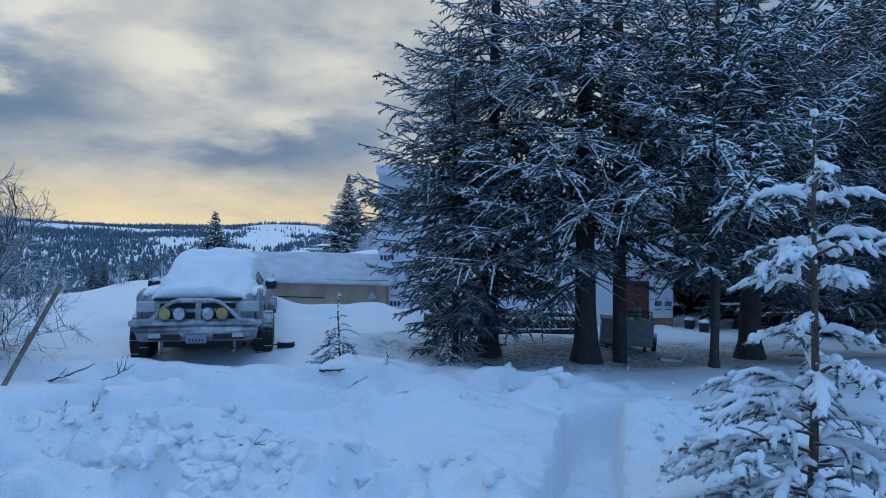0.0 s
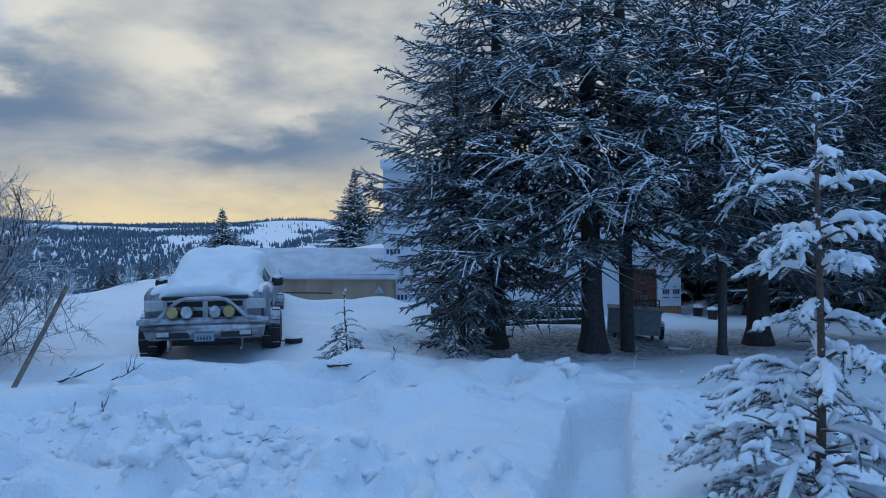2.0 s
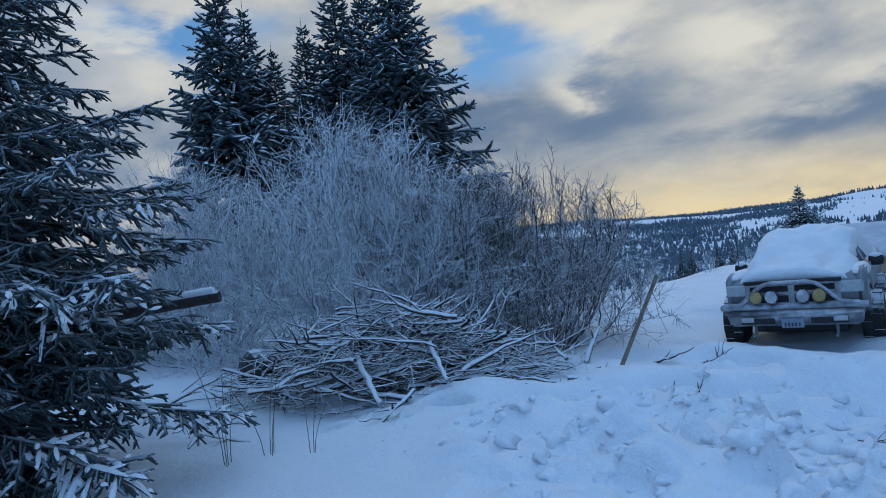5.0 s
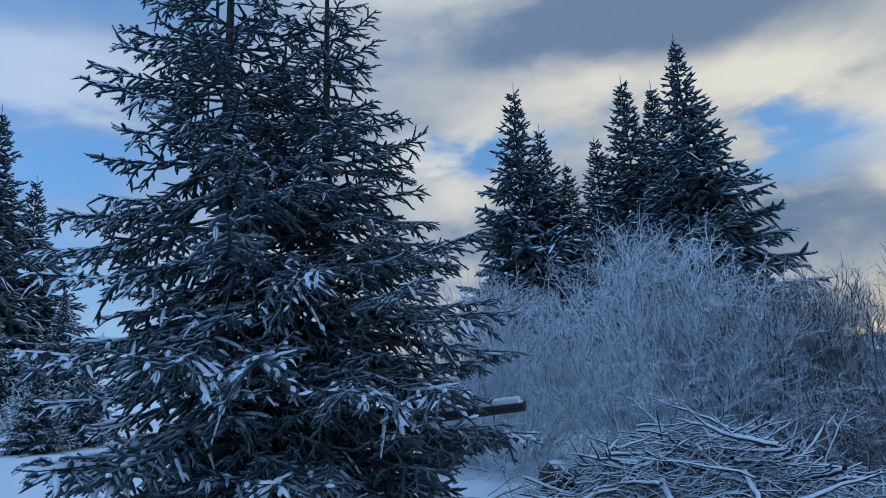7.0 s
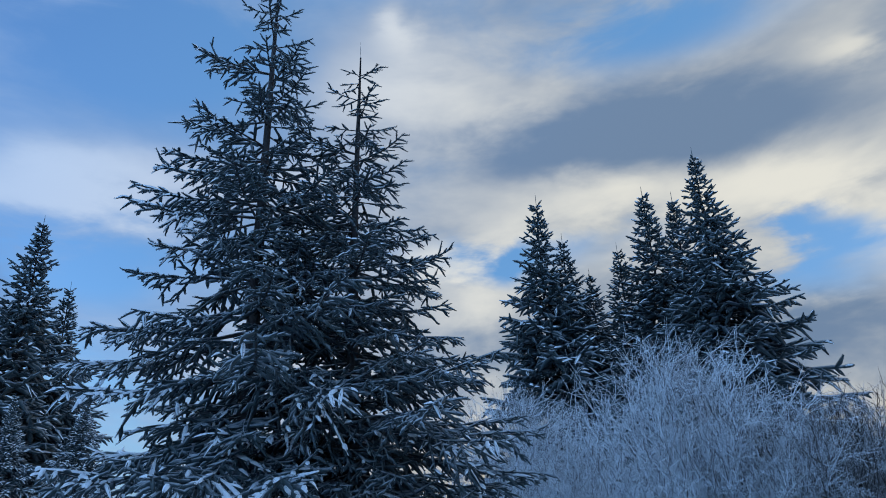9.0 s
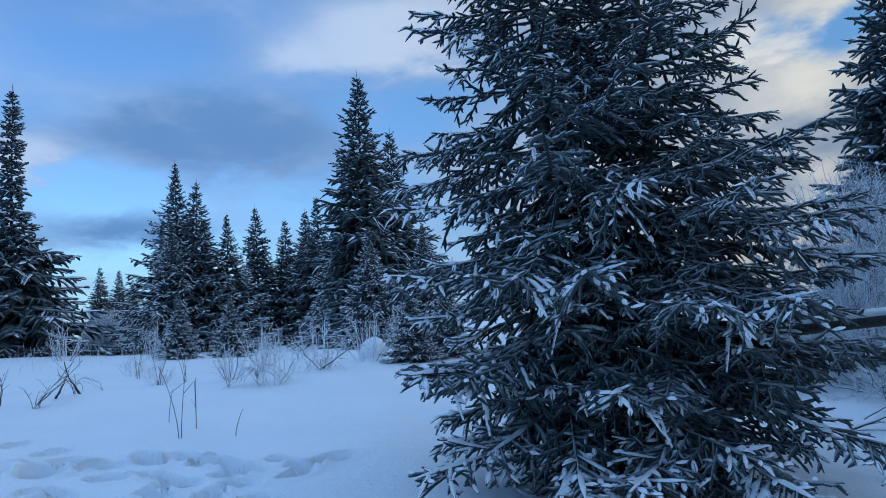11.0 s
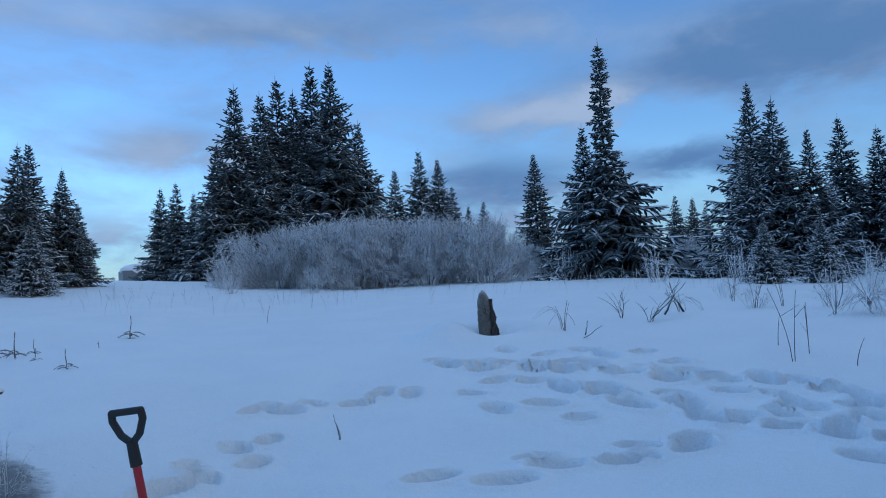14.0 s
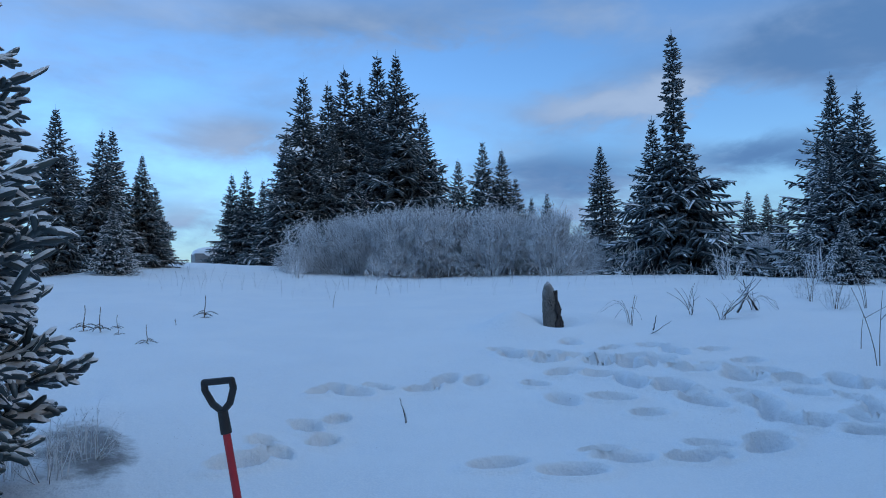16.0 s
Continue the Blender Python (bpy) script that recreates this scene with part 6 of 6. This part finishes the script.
def dry_grass():
    """Sparse bent grass along the crest of the field."""
    rs = np.random.RandomState(9)
    N = 300
    az = np.radians(rs.uniform(112, 178, N))
    r = rs.uniform(18, 28, N)
    x, y = -r * np.sin(az), r * np.cos(az)
    z = height(x, y)
    s = np.linspace(0, 1, 4)
    h = 0.2 + 0.4 * rs.rand(N)
    a = rs.rand(N) * 6.3
    P = np.stack([x[:, None] + np.cos(a)[:, None] * h[:, None] * 0.35 * s ** 2, y[:, None] + np.sin(a)[:, None] * h[:, None] * 0.35 * s ** 2, z[:, None] + h[:, None] * s], -1)
    v, f = tubes(P, np.full((N, 4), 0.005), 3)
    tagged(part("dry_grass", npmesh("dry_grass", v, f), TWIG), "sparse frosted grass stalks along the snowy crest", "grass", kind="stuff")


dry_grass()


def tuft(x, y, h, n, seed):
    """A clump of stalks that the snow has bent over."""
    rs = np.random.RandomState(seed)
    q = np.linspace(0, 1, 8)
    a = rs.rand(n) * 6.3
    l = h * (0.8 + 0.5 * rs.rand(n))[:, None]
    out = l * (0.15 * q + 0.75 * q ** 2.2)
    up = l * (1.5 * q - 1.55 * q ** 2.4)
    P = np.stack([np.cos(a)[:, None] * out, np.sin(a)[:, None] * out, up + 0.02], -1)
    P += rs.normal(size=P.shape) * 0.02 * q[None, :, None]
    v, f = tubes(P, np.linspace(0.006, 0.004, 8)[None].repeat(n, 0), 4)
    ob = part("bent_weed", npmesh("bent_weed", v, f), TWIG)
    ob.matrix_world = stand(x, y, 1.0, 0, 0.02)
    tagged(ob, "clump of frosted stalks bent over by the snow", "weed", "dry weeds in the field")


for x, y, h, n, sd in ((-11.5, -5.5, 0.62, 34, 1), (-10.66, -8.5, 0.55, 7, 2), (-12.9, -4.8, 0.5, 12, 3), (-8.1, -9.1, 0.7, 4, 4), (-16.2, -6.6, 0.7, 16, 5)):
    tuft(x, y, h, n, sd)
for k, (x, y, hd, rise, L, r, forks) in enumerate(((-9.35, -8.2, 150, 62, 0.95, 0.016, 6), (-9.45, -8.9, 60, 55, 0.6, 0.011, 3), (-10.75, -8.45, 20, 48, 0.75, 0.024, 2), (-13.1, -5.0, 100, 40, 1.1, 0.022, 6), (-13.2, -4.9, 300, 50, 0.9, 0.018, 5), (-12.1, -6.3, 80, 70, 0.7, 0.012, 3), (-7.7, -8.3, 110, 22, 0.5, 0.010, 0))):
    loose("standing_branch", x, y, hd, rise, L, r, forks, "bare crooked branch with snow, standing in the snow", 300 + k, -0.03, BRUSH)


def capped_post(x, y):
    root = thing("fence_post", Matrix.Translation((x, y, h1(x, y))), "short grey post under a cap of snow", "post")
    b = fresh()
    cyl(b, (0, 0, -0.2), (0.02, 0, 0.72), 0.11, 0.10, 10)
    part("post", b, STUMP, root)
    b = fresh()
    bmesh.ops.create_icosphere(b, subdivisions=3, radius=0.26, matrix=Matrix.Translation((0.1, 0.05, 0.18)) @ Matrix.Diagonal((1.7, 1.3, 1.2, 1)))
    for w in b.verts:
        w.co += w.co.normalized() * 0.08 * float(L1.at(np.array([w.co.x * 3]), np.array([w.co.y * 3 + w.co.z * 1.5]))[0])
    for fc in b.faces:
        fc.smooth = True
    part("snow_cap", b, SNOW, root)


capped_post(-16.6, -4.75)


def snow_clods():
    """Lumps of thrown and kicked-up snow in the front yard."""
    rs = np.random.RandomState(21)
    bm = fresh()
    bmesh.ops.create_icosphere(bm, subdivisions=2, radius=1.0)
    base = np.array([v.co[:] for v in bm.verts])
    tri = np.array([[v.index for v in f.verts] for f in bm.faces])
    bm.free()
    V, F, off = [], [], 0
    for k in range(640):
        if k < 400:
            x, y = -2.2 + rs.normal() * 1.2, 4.7 + rs.normal() * 0.75
        elif k < 560:
            x, y = 2.1 + rs.normal() * 0.5, 5.2 + rs.normal() * 0.9
        else:
            x, y = rs.uniform(-5, 3), rs.uniform(6.2, 8.6)
        if y < 3.2 or abs(x - 0.87 - (y - 4.5) * 0.29) < 0.36:
            continue
        s = 0.015 + 0.075 * rs.rand() ** 3
        bump = 1 + 1.5 * L1.at(base[:, 0] * 1.7 + k, base[:, 1] * 1.7 + base[:, 2] * 1.3) + 0.4 * L2.at(base[:, 0] * 4 + k, base[:, 2] * 4 + base[:, 1] * 3)
        v = base * bump[:, None] * s * [1.15, 1.15, 0.7] + [x, y, h1(x, y) - 0.05 * s]
        V.append(v), F.append(tri + off)
        off += len(v)
    ob = part("snow_clods", npmesh("snow_clods", np.concatenate(V), np.concatenate(F), True), SNOW)
    tagged(ob, "loose lumps of thrown snow in the yard", "snow", kind="stuff")


snow_clods()

# ---------------------------------------------------------------- stump and shovel


def build_stump():
    x, y = -7.15, -10.05
    m = Matrix.Translation((x, y, h1(x, y) - 0.02))
    rs = np.random.RandomState(3)
    root = thing("broken_stump", m @ Matrix.Diagonal((0.76, 0.76, 1.0, 1)), "frosted broken tree stump with a slanted top", "stump")
    k, n = 16, 18
    V = []
    for i in range(k):
        h = 0.86 * (i / (k - 1))
        round_off = math.sqrt(max(0.0, 1 - max(0.0, (i / (k - 1) - 0.55) / 0.45) ** 2.0))
        for j in range(n):
            a = j * 2 * math.pi / n
            r = (0.19 - 0.03 * h) * (0.12 + 0.88 * round_off) * (1 + 0.07 * math.sin(3 * a + 1) + 0.05 * rs.normal())
            V.append((r * math.cos(a) + 0.06 * h, r * math.sin(a) * 0.8, h - 0.10 * max(0.0, math.cos(a + 2.4)) * i / k + 0.008 * rs.normal()))
    V.append((0.05, 0, 0.86))
    i = np.arange(k * n).reshape(k, n)
    nx = np.roll(i, -1, 1)
    F = np.stack([i[:-1], nx[:-1], nx[1:], i[1:]], -1).reshape(-1, 4)
    cap = np.stack([i[-1], nx[-1], np.full(n, k * n)], -1)
    part("trunk", npmesh("stump", V, [F, cap], True), STUMP, root)
    me = crooked("splinter", 1.0, 0.05, 0.02, 0.12, 3, rs)
    for a, q, rise in ((0.19, -0.05, 78), (0.17, 0.06, 84), (0.22, 0.0, 60)):
        part("splinter", me, BARK, root, "dark bark splinter").matrix_basis = Matrix.Translation((-a, 0.10 + q, 0.05)) @ pose(0, 0, 0, 0, -rise, 40 * a) @ Matrix.Scale(0.6 + q, 4)
    # the split side, dark bark with snow caught in it
    for dx, dy, h, r in ((-0.17, 0.12, 0.70, 0.075), (-0.21, 0.06, 0.50, 0.06), (-0.11, 0.18, 0.58, 0.06), (-0.25, 0.13, 0.34, 0.05)):
        q = np.linspace(0, 1, 9)
        path = np.stack([dx + 0.02 * rs.normal(size=9) + 0.05 * q, dy + 0.015 * rs.normal(size=9) - 0.03 * q, q * h], -1)
        v, f = tubes(path[None], (r * np.linspace(1.1, 0.45, 9) * (1 + 0.25 * rs.normal(size=9)))[None], 7)
        part("bark_strip", npmesh("bark_strip", v, f), BARK, root, "dark torn bark with snow in its cracks")
    b = fresh()
    bmesh.ops.create_uvsphere(b, u_segments=14, v_segments=8, radius=0.09, matrix=Matrix.Translation((0.03, -0.02, 0.815)) @ Matrix.Diagonal((1, 0.8, 0.42, 1)))
    part("snow_cap", b, SNOW, root)


build_stump()


def build_shovel():
    top, low = Vector((-0.10, -3.36, 1.20)), Vector((-0.29, -3.32, -0.05))
    ax = (top - low).normalized()
    m = Matrix.Translation(low) @ ax.to_track_quat("Z", "Y").to_matrix().to_4x4() @ Matrix.Rotation(radians(50), 4, "Z")
    root = thing("snow_shovel", m, "red-shafted shovel with black grip standing in the snow", "shovel")
    L = (top - low).length
    b = fresh()
    cyl(b, (0, 0, 0), (0, 0, L - 0.19), 0.0175, 0.016, 16)
    part("shaft", b, RED, root)
    b = fresh()
    cyl(b, (0, 0, L - 0.23), (0, 0, L - 0.135), 0.023, 0.021, 14)
    pipe(b, [(0, 0, L - 0.14), (-0.045, 0, L - 0.105), (-0.075, 0, L - 0.045), (-0.072, 0, L - 0.012), (0.072, 0, L - 0.012), (0.075, 0, L - 0.045), (0.045, 0, L - 0.105), (0, 0, L - 0.14)], 0.0145, 10)
    part("grip", b, BLACK, root, "black plastic D-shaped grip")
    b = fresh()
    box(b, -0.17, 0.17, -0.012, 0.0, -0.32, 0.02, 0.004)
    part("blade", b, RED, root)


build_shovel()

# ---------------------------------------------------------------- clutter under the spruces


def build_clutter():
    g = h1(3.0, 11.3)
    cart = thing("steel_cart", Matrix.Translation((3.05, 11.35, g)) @ pose(0, 0, 0, 0, 4, -12), "grey sheet-metal cart parked under the spruces", "cart")
    b = fresh()
    box(b, -0.42, 0.42, -0.25, 0.35, 0.08, 0.46, 0.015)
    part("box", b, GREY, cart)
    b = fresh()
    box(b, -0.44, 0.44, -0.27, 0.37, 0.46, 0.50, 0.01)
    part("rim", b, GREY, cart)
    for x in (-0.3, 0.3):
        b = fresh()
        cyl(b, (x, -0.2, 0.0), (x, -0.2, 0.14), 0.025)
        part("leg", b, BLACK, cart)
    b = fresh()
    cyl(b, (0.44, 0.1, 0.14), (0.50, 0.1, 0.14), 0.16, None, 18)
    part("wheel", b, RUBBER, cart)
    tank = thing("gas_bottle", Matrix.Translation((3.27, 11.40, g + 0.475)), "small steel gas bottle standing in a wire rack on the cart", "bottle")
    b = fresh()
    cyl(b, (0, 0, 0), (0, 0, 0.20), 0.062, None, 16)
    bmesh.ops.create_uvsphere(b, u_segments=16, v_segments=8, radius=0.062, matrix=Matrix.Translation((0, 0, 0.20)) @ Matrix.Diagonal((1, 1, 0.7, 1)))
    part("body", b, GREY, tank)
    b = fresh()
    cyl(b, (0, 0, 0.23), (0, 0, 0.32), 0.014, 0.012)
    cyl(b, (-0.04, 0, 0.30), (0.04, 0, 0.30), 0.010)
    part("valve", b, BLACK, tank)
    for y in (-0.10, 0.10):
        b = fresh()
        pipe(b, [(-0.17, y, 0), (-0.17, y, 0.14), (0.22, y, 0.14), (0.22, y, 0)], 0.010, 6)
        part("rack_side", b, BLACK, tank)
    b = fresh()
    pipe(b, [(-0.17, -0.10, 0.07), (0.22, -0.10, 0.07)], 0.008, 6)
    part("rack_bar", b, BLACK, tank)
    for x, y, r, h in ((6.3, 17.2, 0.13, 0.24), (6.05, 15.6, 0.12, 0.24)):
        k = thing("bucket", Matrix.Translation((x, y, h1(x, y))), "dark bucket with a cap of snow", "bucket", "buckets")
        b = fresh()
        cyl(b, (0, 0, 0), (0, 0, h), r * 0.85, r, 16)
        part("body", b, BLACK, k)
        b = fresh()
        bmesh.ops.create_uvsphere(b, u_segments=16, v_segments=8, radius=r * 1.02, matrix=Matrix.Translation((0, 0, h)) @ Matrix.Diagonal((1, 1, 0.6, 1)))
        part("snow_cap", b, SNOW, k)
    # felled trunks lying behind
    for x0, y0, x1, y1, r, z in ((-0.4, 13.6, 2.9, 14.0, 0.15, 0.16), (-0.3, 14.1, 2.8, 14.3, 0.13, 0.30), (0.4, 13.2, 3.0, 13.3, 0.07, 0.05)):
        b = fresh()
        cyl(b, (x0, y0, h1(x0, y0) + z), (x1, y1, h1(x1, y1) + z + 0.03), r, r * 0.85, 14)
        tagged(part("felled_trunk", b, BARK), "felled spruce trunk lying under the trees", "log", "felled trunks")
    b = fresh()
    cyl(b, (3.66, 9.1, h1(3.66, 9.1) - 0.1), (3.60, 9.1, 3.2), 0.055, 0.04, 10)
    tagged(part("dead_trunk", b, BARK), "thin dead tree trunk among the spruces", "tree")
    b = fresh()
    cyl(b, (2.72, 10.4, h1(2.7, 10.4) - 0.1), (2.65, 10.45, 5.5), 0.11, 0.08, 12)
    tagged(part("dead_trunk", b, BARK), "second bare trunk beside the thick spruce", "tree")
    loose("fallen_branch", 3.4, 10.6, 15, 3, 1.6, 0.04, 3, "dark root-like branch on the bare ground", 71)
    loose("fallen_branch", 1.0, 11.6, 170, 4, 1.4, 0.03, 4, "dark dead branch under the spruces", 72)


build_clutter()

# distant snow-covered hut across the field
hut = thing("hut", Matrix.Translation((-11.95, -69.3, h1(-11.95, -69.3))), "small far-off hut with a rounded snowy roof", "hut")
b = fresh()
box(b, -1.6, 1.6, -1.2, 1.2, 0, 1.3, 0.05)
part("wall", b, GREY, hut)
b = fresh()
bmesh.ops.create_uvsphere(b, u_segments=16, v_segments=8, radius=1.7, matrix=Matrix.Translation((0, 0, 1.3)) @ Matrix.Diagonal((1, 0.8, 0.4, 1)))
part("roof", b, SNOW, hut)
